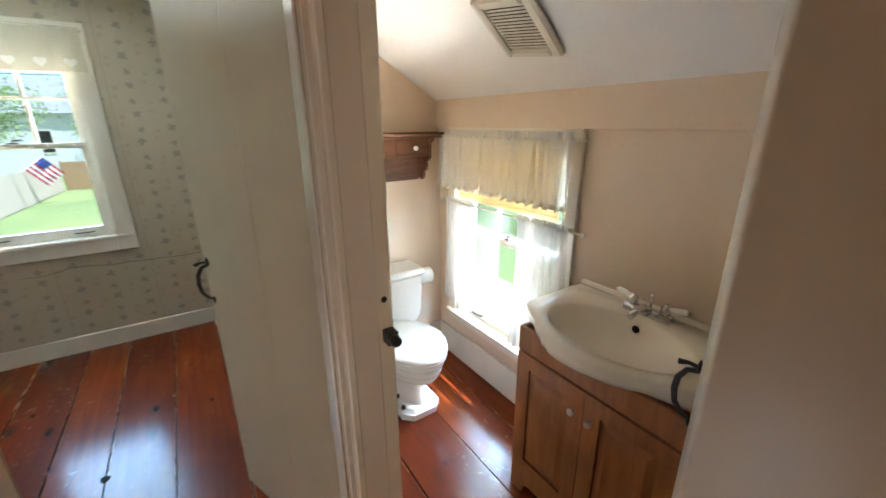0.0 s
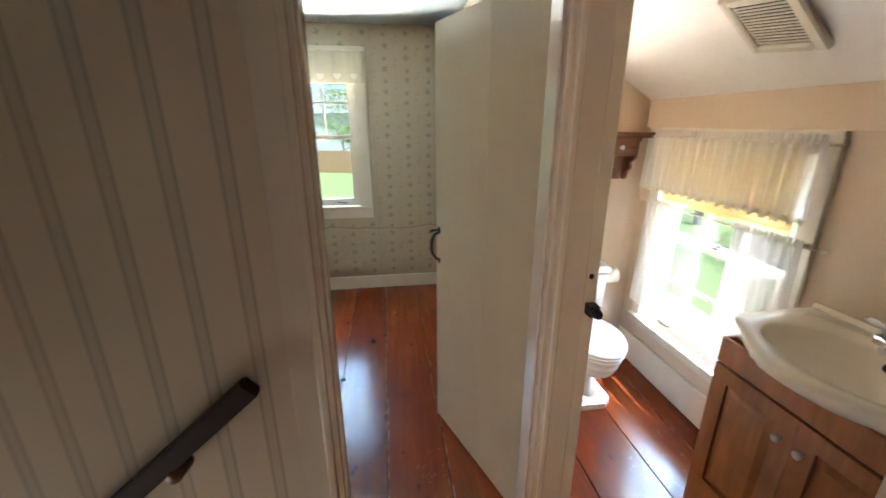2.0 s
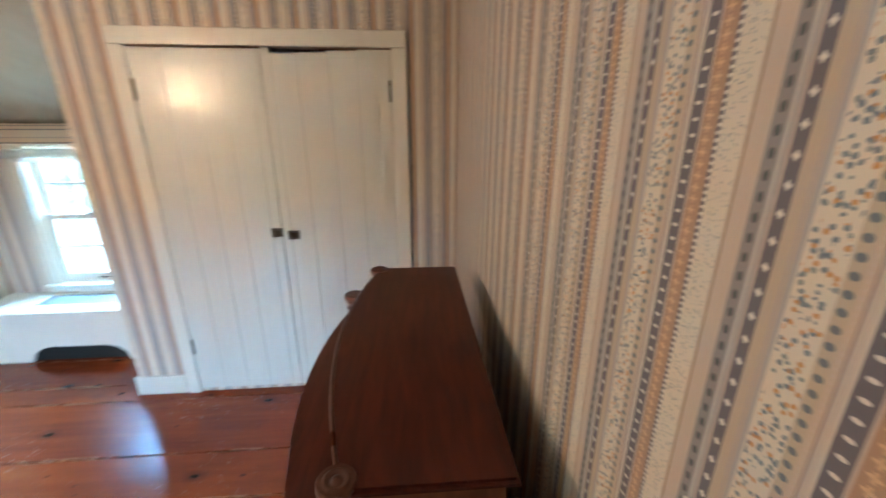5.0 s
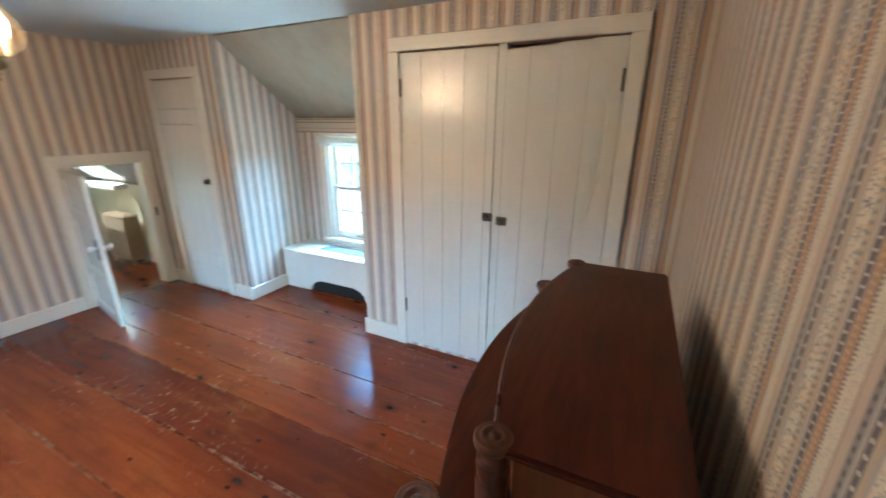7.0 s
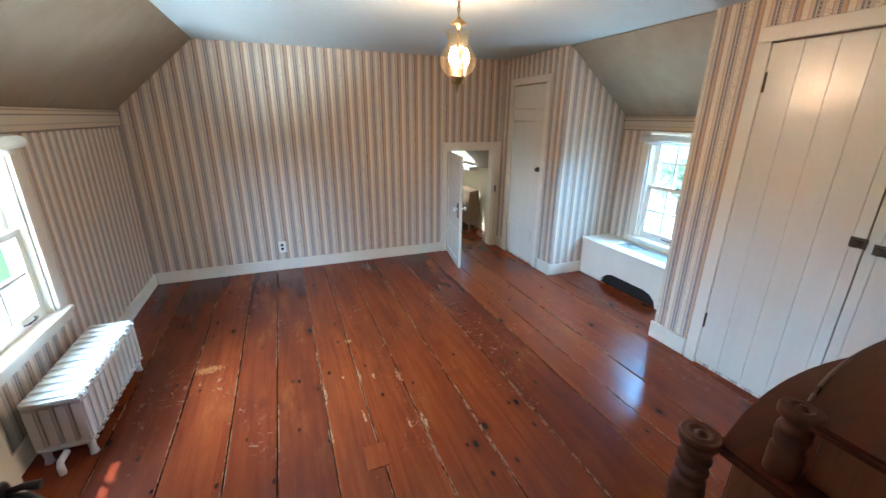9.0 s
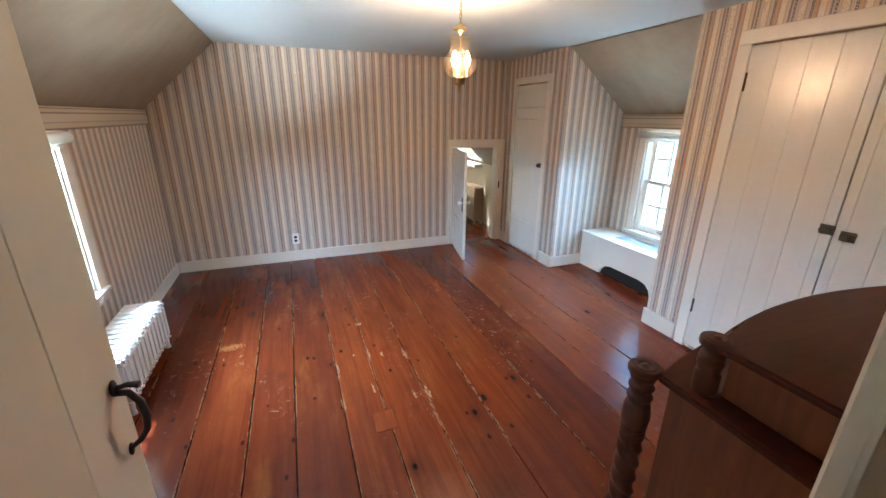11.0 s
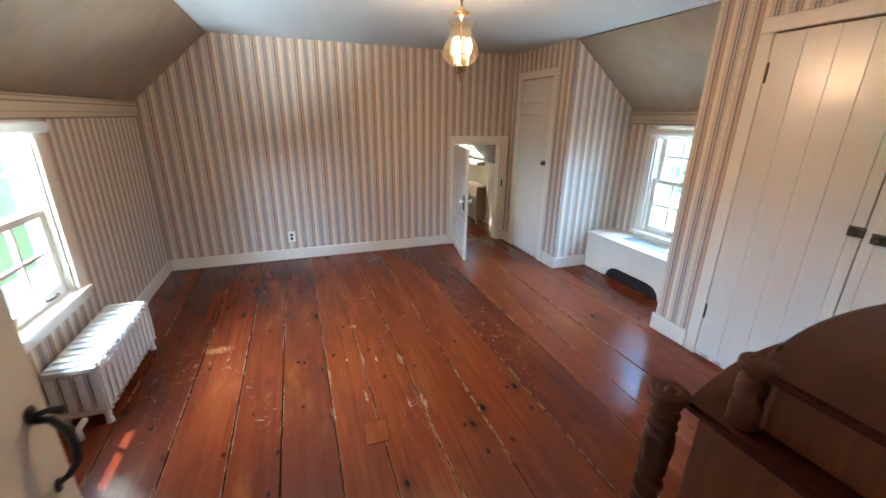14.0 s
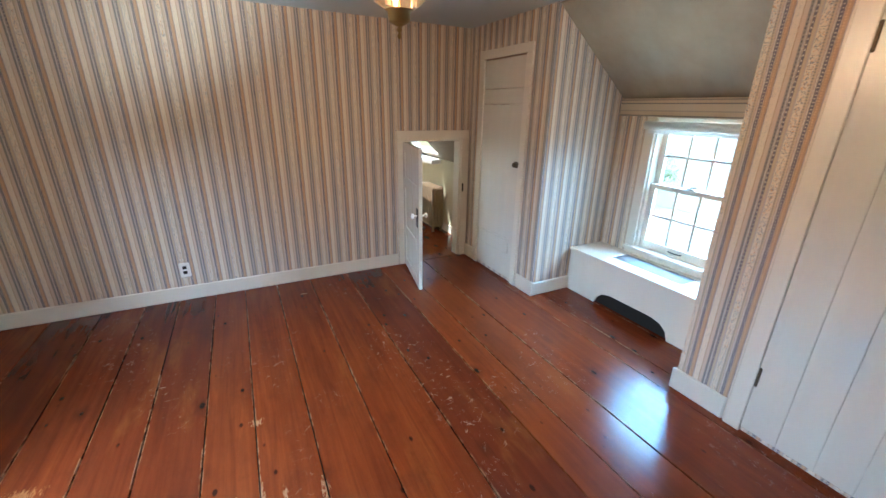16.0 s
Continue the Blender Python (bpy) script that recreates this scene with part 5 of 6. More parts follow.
def oval_rings(bm, rings, seg=36, cap=True):
    """Rings of (half width, front y, back y, z): egg-shaped rounds joined into a skin."""
    made = []
    for hw, yf, yb, z in rings:
        cy, ry = (yf + yb) / 2, (yb - yf) / 2
        made.append([bm.verts.new((hw * math.cos(a) * (1.0 - 0.10 * max(0.0, -math.sin(a))), cy + ry * math.sin(a), z)) for a in [2 * math.pi * k / seg for k in range(seg)]])
    for p, q in zip(made, made[1:]):
        for i in range(seg):
            f = bm.faces.new((p[i], p[(i + 1) % seg], q[(i + 1) % seg], q[i]))
            f.smooth = True
    if cap:
        bm.faces.new(made[0][::-1]), bm.faces.new(made[-1])


def octagon(bm, w, y0, y1, z0, z1, c, top=1.0):
    cy = (y0 + y1) / 2
    pts = [(-w, y0 + c), (-w + c, y0), (w - c, y0), (w, y0 + c), (w, y1), (-w, y1)]
    lo = [bm.verts.new((x, y, z0)) for x, y in pts]
    hi = [bm.verts.new((x * top, cy + (y - cy) * top, z1)) for x, y in pts]
    bm.faces.new(lo[::-1]), bm.faces.new(hi)
    for i in range(6):
        j = (i + 1) % 6
        bm.faces.new((lo[i], lo[j], hi[j], hi[i]))


bm = bmesh.new()
octagon(bm, 0.12, -0.585, -0.12, 0.0, 0.035, 0.05)
octagon(bm, 0.112, -0.575, -0.13, 0.035, 0.055, 0.05, 0.92)
oval_rings(bm, [(0.098, -0.55, -0.14, 0.05), (0.082, -0.52, -0.15, 0.10), (0.078, -0.51, -0.15, 0.16), (0.085, -0.53, -0.15, 0.20)])
part("pedestal", bm, PORCELAIN, toilet)
bm = bmesh.new()
oval_rings(bm, [(0.08, -0.52, -0.16, 0.19), (0.12, -0.59, -0.14, 0.22), (0.15, -0.64, -0.13, 0.25), (0.158, -0.655, -0.13, 0.27), (0.155, -0.65, -0.13, 0.285), (0.168, -0.672, -0.13, 0.30),
                (0.172, -0.678, -0.13, 0.325), (0.170, -0.675, -0.13, 0.34), (0.180, -0.69, -0.13, 0.352), (0.180, -0.69, -0.13, 0.375)])
part("bowl", bm, PORCELAIN, toilet)
bm = bmesh.new()
oval_rings(bm, [(0.178, -0.69, -0.20, 0.377), (0.186, -0.70, -0.195, 0.382), (0.186, -0.70, -0.195, 0.392), (0.18, -0.69, -0.20, 0.396)])
part("seat", bm, PORCELAIN, toilet)
bm = bmesh.new()
oval_rings(bm, [(0.182, -0.695, -0.20, 0.398), (0.187, -0.702, -0.195, 0.402), (0.186, -0.70, -0.195, 0.412), (0.17, -0.67, -0.21, 0.421), (0.12, -0.58, -0.27, 0.425)])
part("lid", bm, PORCELAIN, toilet)
bm = bmesh.new()
prism(bm, [(-0.185, 0.36), (0.185, 0.36), (0.222, 0.42), (0.232, 0.67), (-0.232, 0.67), (-0.222, 0.42)], "y", -0.19, -0.01)
soften(bm, 0.012, 3)
part("tank", bm, PORCELAIN, toilet)
part("tank_lid", block(-0.245, 0.245, -0.205, -0.004, 0.67, 0.712, 0.012), PORCELAIN, toilet)
for x, y in ((-0.085, -0.42), (-0.10, -0.52)):
    bm = bmesh.new()
    ball(bm, (x, y, 0.062), 0.013, 1, 1, 1.2, 10, 6)
    part("bolt_cap", bm, BRONZE, toilet, "dark bolt cap")
bm = bmesh.new()
lathe(bm, [(0.016, -0.05), (0.05, -0.05), (0.05, 0.05), (0.016, 0.05)], 20)
bmesh.ops.rotate(bm, cent=(0, 0, 0), matrix=Matrix.Rotation(radians(90), 3, "Y"), verts=bm.verts[:])
roll_ob = thing("toilet_paper_holder", "toilet paper roll on a wall holder", "toilet paper", pose(1.245, 2.325, 0.60))
part("roll", bm, PAPER_ROLL, roll_ob)
bm = bmesh.new()
tube(bm, [(0.062, 0.07, 0.02), (0.062, 0.0, 0.02), (0.055, 0, 0), (-0.055, 0, 0), (-0.062, 0, 0.02), (-0.062, 0.07, 0.02)], 0.005, 8)
part("holder", bm, NICKEL, roll_ob)

# ---- bathroom: wall shelf ----
shelf = thing("wall_shelf", "dark walnut wall shelf with a small drawer", "shelf", pose(1.16, BATH_N, 1.22))
part("top", block(-0.26, 0.255, -0.155, 0, 0.262, 0.280, 0.004), SHELF, shelf)
part("cornice", block(-0.245, 0.24, -0.145, 0, 0.248, 0.262, 0.003), SHELF, shelf)
part("drawer_box", block(-0.225, 0.12, -0.12, 0, 0.145, 0.248, 0.002), SHELF, shelf)
dr = part("drawer", block(-0.10, 0.105, -0.128, -0.121, 0.152, 0.242, 0.003), SHELF, shelf)
bm = bmesh.new()
ball(bm, (0.02, -0.142, 0.195), 0.014)
part("knob", bm, PORCELAIN, dr, "white porcelain knob")
for x in (-0.235, 0.12):
    bm = bmesh.new()
    prism(bm, [(-0.125, 0.248), (0, 0.248), (0, 0.0), (-0.03, 0.0), (-0.045, 0.02), (-0.05, 0.05), (-0.075, 0.06), (-0.085, 0.085), (-0.075, 0.105), (-0.10, 0.12), (-0.12, 0.135)], "x", x, x + 0.015)
    part("bracket", bm, SHELF, shelf)
bm = bmesh.new()
prism(bm, [(0.135, 0.248), (0.225, 0.248), (0.215, 0.225), (0.20, 0.215), (0.195, 0.19), (0.17, 0.17), (0.165, 0.145), (0.135, 0.135)], "y", -0.02, -0.004)
part("scroll", bm, SHELF, shelf)
bm = bmesh.new()
prism(bm, [(-0.22, 0.145), (0.12, 0.145), (0.12, 0.03), (0.10, 0.0), (-0.18, 0.0), (-0.22, 0.03)], "y", -0.016, -0.004)
part("back_board", bm, SHELF, shelf)

# ---- bathroom: vanity and basin ----
VX, VY0, VY1 = 1.06, 0.59, 1.235
vanity = thing("vanity_cabinet", "orange maple vanity cabinet with two panelled doors", "cabinet")
part("body", block(VX + 0.002, BATH_E - 0.022, VY0 + 0.017, VY1 - 0.017, 0.085, 0.70, 0.003), MAPLE, vanity)
for y in (VY0, VY1 - 0.016):
    part("side_panel", block(VX + 0.002, BATH_E - 0.022, y, y + 0.016, 0.086, 0.80, 0.003), MAPLE, vanity)
bm = bmesh.new()
prism(bm, [(VY0, 0.0), (VY0 + 0.06, 0.0), (VY0 + 0.075, 0.05), (VY0 + 0.11, 0.062), (VY1 - 0.11, 0.062), (VY1 - 0.075, 0.05), (VY1 - 0.06, 0.0), (VY1, 0.0), (VY1, 0.12), (VY0, 0.12)], "x", VX - 0.016, VX)
part("base", bm, MAPLE, vanity)
for y in (VY0, VY1 - 0.016):
    part("side_foot", block(VX + 0.003, BATH_E - 0.022, y, y + 0.016, 0.0, 0.085, 0.002), MAPLE, vanity)
part("apron", block(VX - 0.018, VX, VY0 + 0.002, VY1 - 0.002, 0.70, 0.80, 0.003), MAPLE, vanity)
mid = (VY0 + VY1) / 2
for a, b, ky in ((VY0 + 0.004, mid - 0.002, mid - 0.035), (mid + 0.002, VY1 - 0.004, mid + 0.035)):
    d = thing("door", "", "", None)
    d.parent = vanity
    for k in ("label", "category"):
        if k in d:
            del d[k]
    fx0, fx1, z0, z1, s = VX - 0.02, VX - 0.001, 0.125, 0.692, 0.062
    bm = bmesh.new()
    for q in ((a, a + s, z0, z1), (b - s, b, z0, z1), (a + s, b - s, z0, z0 + s), (a + s, b - s, z1 - s, z1)):
        box(bm, fx0, fx1, q[0], q[1], q[2], q[3])
    part("door_frame", bm, MAPLE, d)
    bm = bmesh.new()
    o = [(a + s, z0 + s), (b - s, z0 + s), (b - s, z1 - s), (a + s, z1 - s)]
    i1 = [(a + s + 0.03, z0 + s + 0.03), (b - s - 0.03, z0 + s + 0.03), (b - s - 0.03, z1 - s - 0.03), (a + s + 0.03, z1 - s - 0.03)]
    vo, vi = [bm.verts.new((fx0 + 0.011, y, z)) for y, z in o], [bm.verts.new((fx0 + 0.002, y, z)) for y, z in i1]
    bm.faces.new(vi)
    for k in range(4):
        bm.faces.new((vo[k], vo[(k + 1) % 4], vi[(k + 1) % 4], vi[k]))
    part("raised_panel", bm, MAPLE, d)
    bm = bmesh.new()
    lathe(bm, [(0.006, 0.0), (0.005, 0.012), (0.012, 0.017), (0.014, 0.024), (0.010, 0.029), (0.003, 0.031)], 16)
    bmesh.ops.rotate(bm, cent=(0, 0, 0), matrix=Matrix.Rotation(radians(-90), 3, "Y"), verts=bm.verts[:])
    part("knob", bm, NICKEL, d, "round nickel knob", pose(fx0, ky, 0.60))

basin = thing("basin", "white ceramic belly basin on the vanity", "sink", pose(1.23, mid, 0.80))


def rim(a, grow=0.0, belly=0.17):
    """The basin's outline round its centre: straight behind and at the sides, a swelling belly in front (local -x)."""
    hy, back = 0.335 + grow, 0.195
    c, s = math.cos(a), math.sin(a)
    best = None
    for i in range(60):
        t = 0.02 + 0.5 * i / 60
        x, y = t * c, t * s
        q = min(1.0, abs(y) / hy)
        front = 0.165 + belly * max(0.0, math.cos(q * math.pi / 2 * 1.05)) ** 1.3 + grow
        if x > back or abs(y) > hy or -x > front:
            break
        best = t
    return best * c, best * s


bm = bmesh.new()
seg = 72
angs = [2 * math.pi * k / seg for k in range(seg)]
rows = []
rows.append([(0.94 * x, 0.96 * y, 0.0) for x, y in (rim(a, -0.01, 0.07) for a in angs)])
rows.append([(x * 0.97, y * 0.985, 0.03) for x, y in (rim(a, 0, 0.135) for a in angs)])
rows.append([(x, y, 0.062) for x, y in (rim(a) for a in angs)])
rows.append([(x * 1.005, y * 1.005, 0.078) for x, y in (rim(a) for a in angs)])
rows.append([(x * 0.985, y * 0.985, 0.09) for x, y in (rim(a) for a in angs)])
bx, ew, el = -0.075, 0.165, 0.255
ring = lambda f, z: [(bx + ew * f * math.cos(a), el * f * math.sin(a), z) for a in angs]
rows += [ring(1.0, 0.088), ring(0.96, 0.078), ring(0.88, 0.045), ring(0.72, 0.0), ring(0.5, -0.03), ring(0.25, -0.045), ring(0.08, -0.048)]
vs = [[bm.verts.new(p) for p in r] for r in rows]
for p, q in zip(vs, vs[1:]):
    for i in range(seg):
        f = bm.faces.new((p[i], p[(i + 1) % seg], q[(i + 1) % seg], q[i]))
        f.smooth = True
bm.faces.new(vs[-1])
part("bowl", bm, CERAMIC, basin)
part("backsplash", block(0.165, 0.198, -0.335, 0.335, 0.075, 0.108, 0.012), CERAMIC, basin)
bm = bmesh.new()
ball(bm, (0.06, 0.0, 0.052), 0.014, 0.5, 1, 1, 12, 8)
part("overflow", bm, DARK, basin, "dark overflow hole")
faucet = thing("faucet", "chrome faucet with white porcelain cross levers", "faucet", pose(1.355, mid, 0.889))
bm = bmesh.new()
tube(bm, [(0, -0.085, 0.008), (0, 0.085, 0.008)], 0.022, 14)
part("base", bm, CHROME, faucet)
bm = bmesh.new()
tube(bm, [(0.0, 0, 0.01), (-0.03, 0, 0.035), (-0.075, 0, 0.04), (-0.115, 0, 0.028)], [0.022, 0.018, 0.014, 0.012], 12)
part("spout", bm, CHROME, faucet)
bm = bmesh.new()
tube(bm, [(0.012, 0, 0.02), (0.012, 0, 0.07)], 0.004, 8)
ball(bm, (0.012, 0, 0.074), 0.009)
part("lift_rod", bm, CHROME, faucet)
for s in (-1, 1):
    bm = bmesh.new()
    lathe(bm, [(0.018, 0.01), (0.014, 0.03), (0.019, 0.04), (0.017, 0.052), (0.009, 0.058), (0.007, 0.066)], 16, (0, s * 0.06, 0))
    tap = part("tap", bm, CHROME, faucet)
    bm = bmesh.new()
    tube(bm, [(0, s * 0.065, 0.05), (0.004, s * 0.105, 0.056), (0.006, s * 0.125, 0.058)], [0.007, 0.011, 0.009], 10)
    part("lever", bm, PORCELAIN, tap, "white porcelain lever")
    bm = bmesh.new()
    ball(bm, (0.006, s * 0.131, 0.058), 0.007)
    part("lever_tip", bm, CHROME, tap)

# ---- ceiling fan grille on the bathroom slope ----
sl = math.degrees(math.atan2(-0.604, 1.0))
FX, FY = 1.09, 1.371
fan = thing("exhaust_fan_grille", "off-white slotted exhaust fan cover on the sloping ceiling", "vent", pose(FX, FY, 1.655 + (BATH_E + 0.02 - FX) * 0.604 - 0.001, 0, -sl, 0) @ pose(0, 0, 0, 0, 0, 11))
# near-black sheet that paints the shade seen between the slats
part("backing", block(-0.104, 0.104, -0.088, 0.088, -0.006, -0.002, 0), DARK, fan)
for a, b, c, d in ((-0.14, 0.14, -0.132, -0.088), (-0.14, 0.14, 0.088, 0.115), (-0.14, -0.104, -0.088, 0.088), (0.104, 0.14, -0.088, 0.088)):
    part("cover", block(a, b, c, d, -0.028, -0.002, 0.008), TILE_GREY, fan)
for k in range(14):
    x = -0.104 + 0.208 * (k + 0.5) / 14
    part("slat", block(x - 0.0038, x + 0.0038, -0.088, 0.088, -0.016, -0.0115, 0.001), TILE_GREY, fan)

# ---- handrail, switch, outlets ----
hr = thing("handrail", "dark wooden stair handrail on round brackets", "handrail")
bm = bmesh.new()
a, b = Vector((-0.558, HALL_N - 0.055, 0.872)), Vector((-2.35, HALL_N - 0.055, -0.702))
way = (b - a).normalized()
up = Vector((-way.z, 0, way.x)) * -1
for p in (a, b):
    for sx, sz in ((-0.022, -0.03), (0.022, -0.03), (0.022, 0.03), (-0.022, 0.03)):
        bm.verts.new(p + Vector((0, sx, 0)) + up * sz)
v = list(bm.verts)
for f in ((0, 1, 2, 3), (7, 6, 5, 4), (0, 4, 5, 1), (1, 5, 6, 2), (2, 6, 7, 3), (3, 7, 4, 0)):
    bm.faces.new([v[i] for i in f])
bmesh.ops.bevel(bm, geom=bm.edges[:], offset=0.006, segments=2, affect="EDGES")
part("rail", bm, RAIL, hr)
for f in (0.14, 0.55, 0.92):
    p = a.lerp(b, f)
    bm = bmesh.new()
    tube(bm, [(p.x, HALL_N, p.z - 0.06), (p.x, HALL_N - 0.055, p.z - 0.055), (p.x, HALL_N - 0.055, p.z - 0.02)], [0.03, 0.028, 0.02], 12)
    part("bracket", bm, SHELF, hr)

sw = thing("light_switch", "ivory plastic light switch on striped wallpaper", "light switch", pose(-0.645, YN, 1.208))
part("plate", block(-0.036, 0.036, -0.006, 0.0, -0.058, 0.058, 0.004), SWITCH, sw)
part("toggle", block(-0.005, 0.005, -0.018, -0.006, -0.002, 0.012, 0.002), OUTLET, sw)
for z in (-0.03, 0.03):
    bm = bmesh.new()
    ball(bm, (0, -0.006, z), 0.004, 1, 0.5, 1, 8, 6)
    part("screw", bm, NICKEL, sw)
ol = thing("outlet", "white double wall outlet above the baseboard", "outlet", pose(-0.04, YF, 0.247, 0, 0, 180))
part("plate", block(-0.036, 0.036, -0.006, 0.0, -0.058, 0.058, 0.004), OUTLET, ol)
for z in (-0.02, 0.02):
    part("socket", block(-0.014, 0.014, -0.008, -0.006, z - 0.013, z + 0.013, 0.0009), DARK, ol, "dark socket face")

bm = bmesh.new()
lathe(bm, [(0.019, -0.0012), (0.019, 0.0012), (0.013, 0.0014), (0.011, 0.0004)], 16, (-0.502, 2.285, 0))
tagged(part("knot_hole", bm, DARK), "dark round knot hole in the floor board", "hole")
tagged(part("floor_patch", block(-0.46, -0.35, -1.39, -1.25, -0.004, 0.003, 0.001), FLOOR), "small square wooden patch on the floor", "patch")

# ---- outside ----
GZ = -3.0


def grass_material():
    m = material("lawn", rough=0.9, spec=0.1)
    n = Net(m)
    c = n.mix(n.noise(n.co, 0.6, 6), (0.17, 0.225, 0.09), (0.25, 0.295, 0.13))
    n.colour(n.mix(n.span(n.noise(n.co, 0.15, 3), 0.5, 0.7), c, (0.26, 0.29, 0.12)))
    n.bump(n.noise(n.co, 60, 4), 0.6, 0.03)
    return m


bm = bmesh.new()
bmesh.ops.create_grid(bm, x_segments=2, y_segments=2, size=400, matrix=Matrix.Translation((0, 0, GZ)))
solid("ground", bm, grass_material(), "green lawn around the house", "ground")
DRIVE = material("pale_concrete", (0.56, 0.54, 0.50), 0.9)
dn = Net(DRIVE)
dn.colour(dn.mix(dn.noise(dn.co, 0.8, 5), (0.60, 0.58, 0.54), (0.48, 0.46, 0.42)))
solid("pavement", block(1.7, 7.5, -34, 16, GZ - 0.1, GZ + 0.02, 0), DRIVE, "pale sunlit concrete driveway", "pavement")
# added pale surface, so that the west window looks out on brightness
solid("pavement_west", block(-18.9, -4.2, -16, 8, GZ - 0.1, GZ + 0.02, 0), DRIVE, "pale concrete yard added to brighten the west window", "pavement")
FENCE = stained_wood("weathered_fence", (0.46, 0.38, 0.30), (0.56, 0.48, 0.40), 0.8, (8, 8, 1), 0.2)
FENCE_ORANGE = stained_wood("cedar_fence", (0.46, 0.26, 0.14), (0.56, 0.36, 0.21), 0.8, (8, 8, 1), 0.2)


def fence(label, a, b, h, mat):
    a, b = Vector(a), Vector(b)
    run = (b - a).length
    root = thing("fence", label, "fence", pose(a.x, a.y, GZ, 0, 0, math.degrees(math.atan2(b.y - a.y, b.x - a.x))))
    k = int(run / 0.15)
    boards = None
    for i in range(k):
        if boards is None:
            boards = part("board", block(0.004, 0.146, -0.012, 0.012, 0.05, h, 0.006), mat, root)
        else:
            ob = new("board", boards.data)
            ob.parent = root
            ob.matrix_basis = pose(i * 0.15, 0, random.uniform(-0.04, 0.04))
    for i in range(int(run / 2.4) + 1):
        part("post", block(i * 2.4 - 0.05, i * 2.4 + 0.05, 0.012, 0.11, 0, h + 0.08, 0.005), mat, root)
    for z in (0.4, h - 0.35):
        part("rail", block(0, run, 0.012, 0.05, z, z + 0.09, 0.004), mat, root)
    return root


fence("weathered grey board fence across the lawn", (-8.6, 22.0), (-7.3, 39.0), 2.0, FENCE)
fence("orange cedar board fence behind the lawn", (-7.2, 39.2), (3.0, 36.0), 2.05, FENCE_ORANGE)

LEAF = leafy("leaves", (0.16, 0.25, 0.07), (0.33, 0.43, 0.16))
BARK = stained_wood("bark", (0.14, 0.12, 0.10), (0.24, 0.20, 0.17), 0.9, (10, 10, 2), 0.2)


def tree(x, y, h, spread, seed, leaves=2600, label="leafy green garden tree"):
    rng = random.Random(seed)
    root = thing("tree", label, "tree", pose(x, y, GZ))
    bm = bmesh.new()
    tube(bm, [(0, 0, -0.1), (0.05, 0.02, h * 0.3), (0.0, 0.1, h * 0.6), (0.1, 0.0, h * 0.85)], [h * 0.03, h * 0.022, h * 0.014, h * 0.005], 8)
    tips = []
    for i in range(11):
        a, z0 = rng.uniform(0, 6.28), h * rng.uniform(0.3, 0.75)
        r = spread * rng.uniform(0.5, 1.0)
        tip = Vector((r * math.cos(a), r * math.sin(a), z0 + h * rng.uniform(0.08, 0.3)))
        tube(bm, [(0, 0, z0), tip * 0.5 + Vector((0, 0, z0 * 0.5 + 0.1)), tip], [h * 0.010, h * 0.007, 0.02], 6)
        tips.append(tip)
    part("trunk", bm, BARK, root)
    tips += [Vector((0, 0, h * 0.9)), Vector((0.3, 0.2, h * 0.75))]
    verts, faces = [], []
    for i in range(leaves):
        c = rng.choice(tips)
        r = spread * 0.42
        p = c + Vector((rng.gauss(0, r * 0.55), rng.gauss(0, r * 0.55), rng.gauss(0, r * 0.42)))
        s = rng.uniform(0.07, 0.16) * (h / 8)
        q = Euler((rng.uniform(0, 6), rng.uniform(0, 6), rng.uniform(0, 6))).to_matrix()
        b = len(verts)
        verts += [tuple(p + q @ Vector(o)) for o in ((-s, 0, 0), (0, -s * 0.55, s * 0.1), (s, 0, 0), (0, s * 0.55, s * 0.1))]
        faces.append((b, b + 1, b + 2, b + 3))
    me = bpy.data.meshes.new("crown")
    me.from_pydata(verts, [], faces)
    me.materials.append(LEAF)
    ob = new("crown", me)
    ob.parent = root
    return root


for x, y, h, s, seed in ((-15, 37, 8.5, 3.6, 1), (-2.5, 47, 9, 4.0, 2), (4, 44, 8, 3.6, 3), (-12.5, 46, 8, 3.6, 4), (-19, 33, 9, 4.0, 5), (-4.5, 42, 4.6, 2.2, 6),
                         (15, 10.5, 7, 3.2, 7), (13, 3.0, 6.5, 3.0, 8), (14, -6, 8, 3.6, 9), (-17.8, -13.0, 2.7, 1.2, 10), (14, 16, 6.5, 3.0, 12), (-10.5, 31, 3.6, 1.7, 13)):
    tree(x, y, h, s, seed)
SIDING = paint("white_siding", (0.78, 0.78, 0.76), 0.6, 0.03)
ROOFING = paint("grey_shingles", (0.30, 0.30, 0.31), 0.9, 0.1)


def house(x, y, w, d, h, label):
    root = thing("house", label, "house", pose(x, y, GZ))
    part("wall", block(-w / 2, w / 2, -d / 2, d / 2, 0, h, 0.02), SIDING, root)
    bm = bmesh.new()
    prism(bm, [(-d / 2 - 0.4, h), (d / 2 + 0.4, h), (0, h + d * 0.38)], "x", -w / 2 - 0.3, w / 2 + 0.3)
    part("roof", bm, ROOFING, root)
    for i in range(3):
        cx = -w / 2 + w * (i + 0.5) / 3
        wn_ = part("window", block(cx - 0.5, cx + 0.5, -d / 2 - 0.05, -d / 2 + 0.02, h * 0.35, h * 0.75, 0.01), WHITE, root)
        part("pane", block(cx - 0.42, cx + 0.42, -d / 2 - 0.056, -d / 2 - 0.05, h * 0.38, h * 0.72, 0), DARK, wn_)


house(-10, 56, 16, 8, 5.6, "white sided house beyond the trees")
# the second house is added as a bright backdrop for the west window
house(-25, -17, 12, 22, 7.0, "white sided house added to whiten the west window view")
house(6, 58, 12, 8, 5.4, "white sided house beyond the fence")
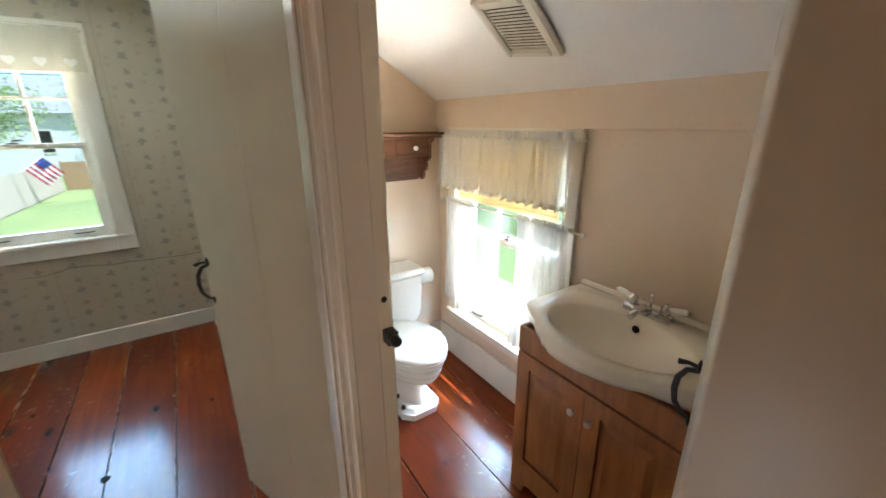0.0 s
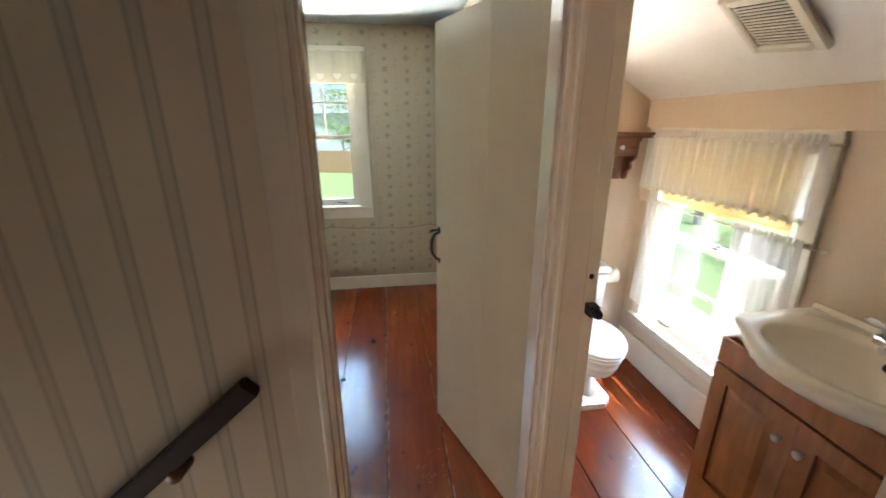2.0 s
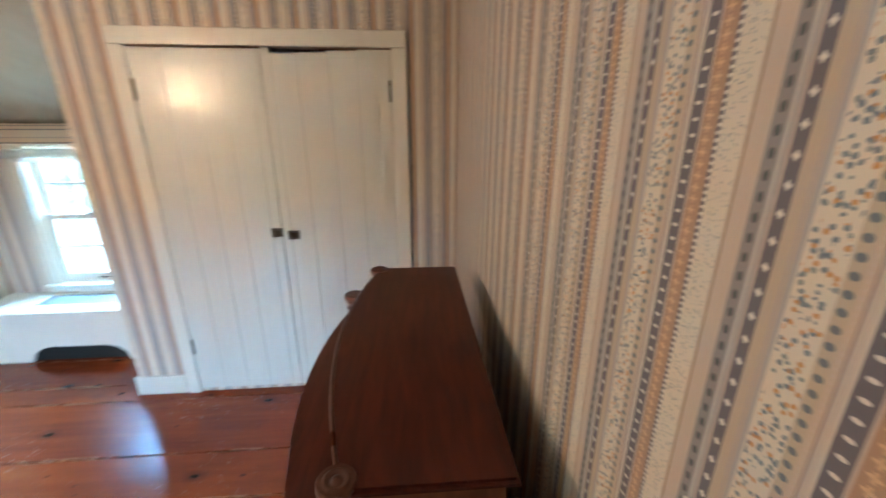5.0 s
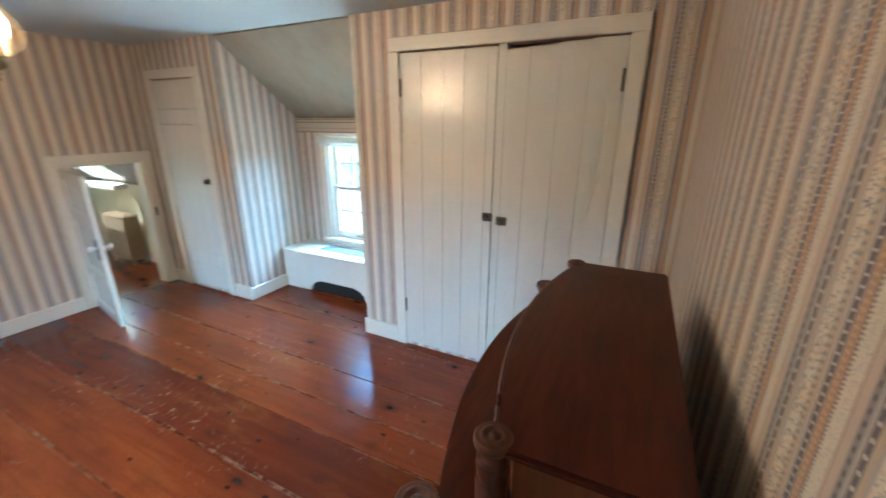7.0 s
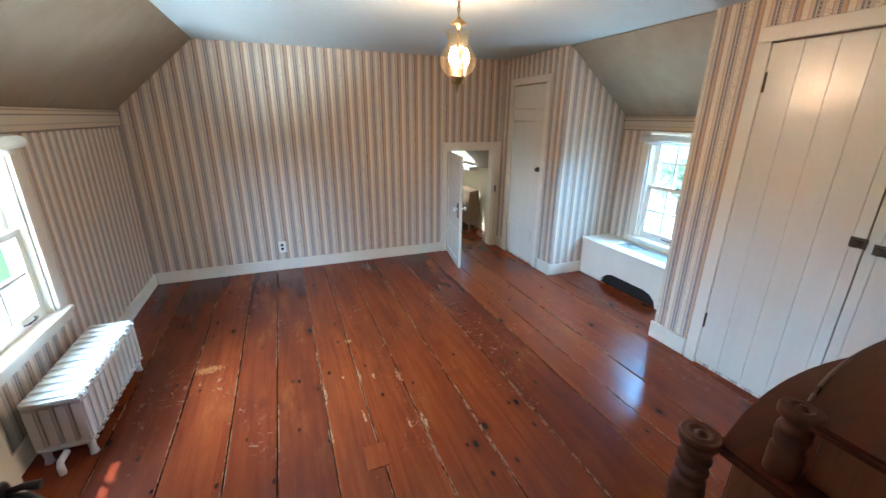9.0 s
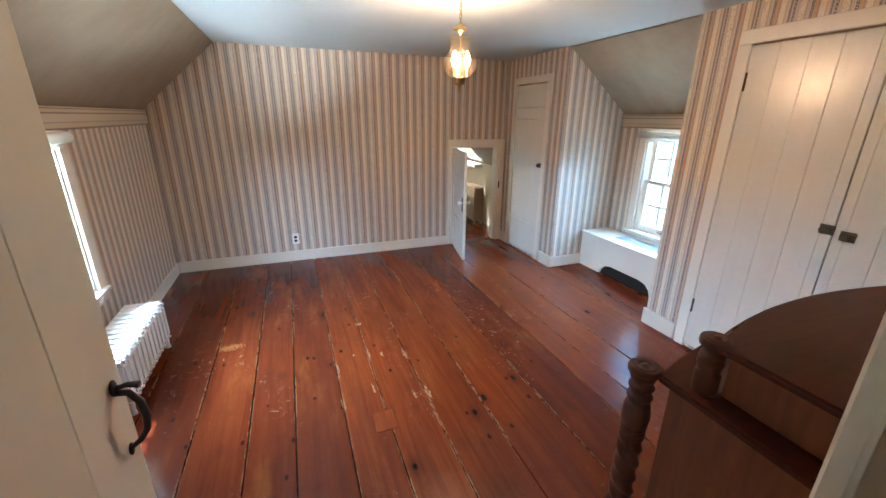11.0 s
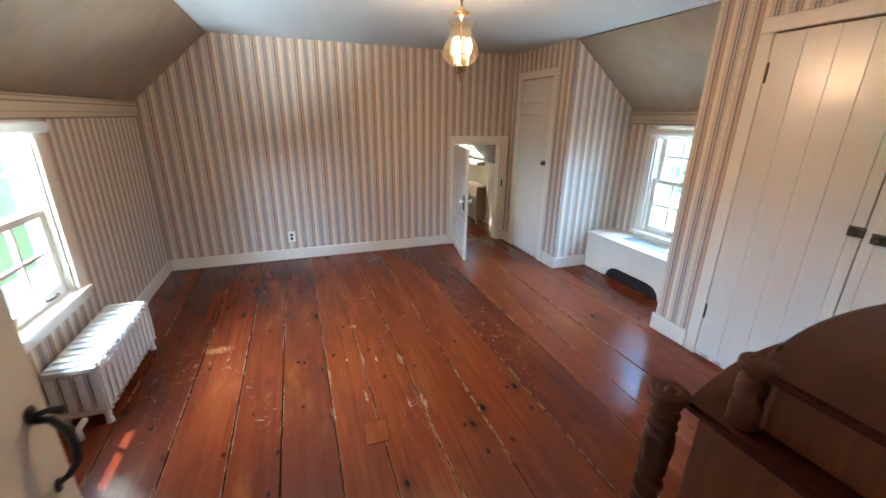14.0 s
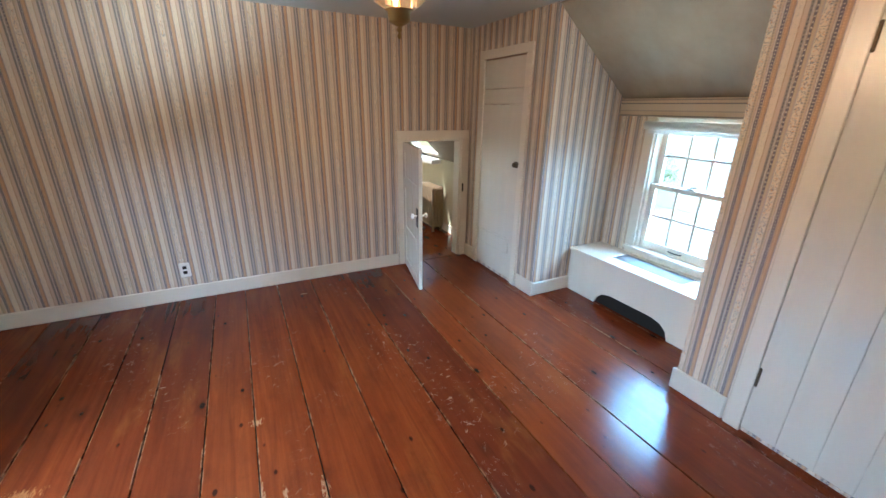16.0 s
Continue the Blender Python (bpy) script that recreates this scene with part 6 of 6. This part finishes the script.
for k, (z0, z1) in enumerate(((4.6, 4.1), (5.1, 4.7), (5.9, 5.2))):
    bm = bmesh.new()
    tube(bm, [(-26, 30, z0), (-12, 30, (z0 + z1) / 2 - 0.35), (6, 30, z1)], 0.022, 5)
    tagged(part("power_cable", bm, DARK), "thin dark overhead power cable", "cable", "overhead cables")
flag = thing("flag", "red and white striped flag on a slanted pole", "flag", pose(-8.0, 33.0, -1.2, 0, 52, 10) @ Matrix.Scale(1.25, 4))
bm = bmesh.new()
tube(bm, [(0, 0, -2.1), (0, 0, 1.35)], [0.03, 0.02], 8)
part("pole", bm, WHITE, flag)
RED, BLUE = material("flag_red", (0.45, 0.03, 0.04), 0.8), material("flag_blue", (0.03, 0.05, 0.2), 0.8)
for k in range(9):
    bm = bmesh.new()
    cloth_sheet(bm, lambda u, o, z: (0.02 + u, o, z), 0.0, 1.0, 1.25 - 0.1 * (k + 1), 1.25 - 0.1 * k, 2, 0.03, 9, rows=2, k=16)
    part("stripe", bm, RED if k % 2 == 0 else SIDING, flag)
bm = bmesh.new()
cloth_sheet(bm, lambda u, o, z: (0.022 + u, o - 0.012, z), 0.0, 0.42, 0.85, 1.255, 0.85, 0.03, 9, rows=2, k=10)
part("canton", bm, BLUE, flag)


# ---- floor boards: separate planks, laid north to south ----
def planks(name, label, joints, runs, z=0.0):
    """One plank between each pair of joints, over each run (y0, y1, x0, x1), a hair's gap apart."""
    root = thing(name, label, "floor", kind="structure")
    rng = random.Random(name)
    for y0, y1, x0, x1, cut in runs:
        for a, b in zip(joints, joints[1:]):
            a2, b2 = max(a, x0), min(b, x1)
            if b2 - a2 < 0.03:
                continue
            ends = [y0] + sorted(rng.uniform(y0 + 0.6, y1 - 0.6) for _ in range(cut if rng.random() < 0.55 else 0)) + [y1]
            for e0, e1 in zip(ends, ends[1:]):
                bm = bmesh.new()
                gap, dz = rng.uniform(0.0016, 0.0034), rng.uniform(-0.0015, 0.0)
                box(bm, a2 + gap, b2 - gap, e0 + (0.001 if e0 != y0 else 0), e1 - (0.001 if e1 != y1 else 0), z - 0.03, z + dz)
                bmesh.ops.bevel(bm, geom=[e for e in bm.edges if all(v.co.z > z - 0.01 for v in e.verts)], offset=0.002, segments=2, affect="EDGES")
                part("plank", bm, FLOOR, root)
    return root


JOINTS = [-3.4, -2.95, -2.49, -2.065, -1.80, -1.605, -1.28, -0.95, -0.675, -0.428, -0.215, 0.035, 0.256, 0.518, 0.81, 1.14]
planks("floor", "wide red-brown varnished pine floor boards", JOINTS, [(YF, YN, XW - 0.09, 1.12, 0), (REC_S, REC_N, -3.32, XW - 0.09, 0)])
planks("floor_landing", "red-brown varnished landing boards", JOINTS, [(YN, HALL_N, -0.47, BATH_W, 0)])
planks("floor_north_room", "glossy red-brown varnished pine boards", [-2.4, -2.05, -1.72, -1.38, -1.0, -0.735, -0.502, -0.225, 0.06, 0.41], [(HALL_N, NROOM_N, -2.4, BATH_W, 0)])
planks("floor_bath", "red-brown varnished bathroom boards", [BATH_W, 0.69, 1.005, 1.28, 1.5], [(0.3, BATH_N, BATH_W, BATH_E, 0)])
bm = bmesh.new()
box(bm, -3.4, 1.5, YF - 0.02, REC_N, -0.09, -0.034)
box(bm, -3.4, 1.5, REC_N, HALL_S, -0.09, -0.034)
box(bm, -0.46, 1.5, HALL_S, HALL_N, -0.09, -0.034)
box(bm, -2.4, 1.5, HALL_N, NROOM_N + 0.1, -0.09, -0.034)
solid("subfloor", bm, DARK, "dark subfloor under the boards", "floor")
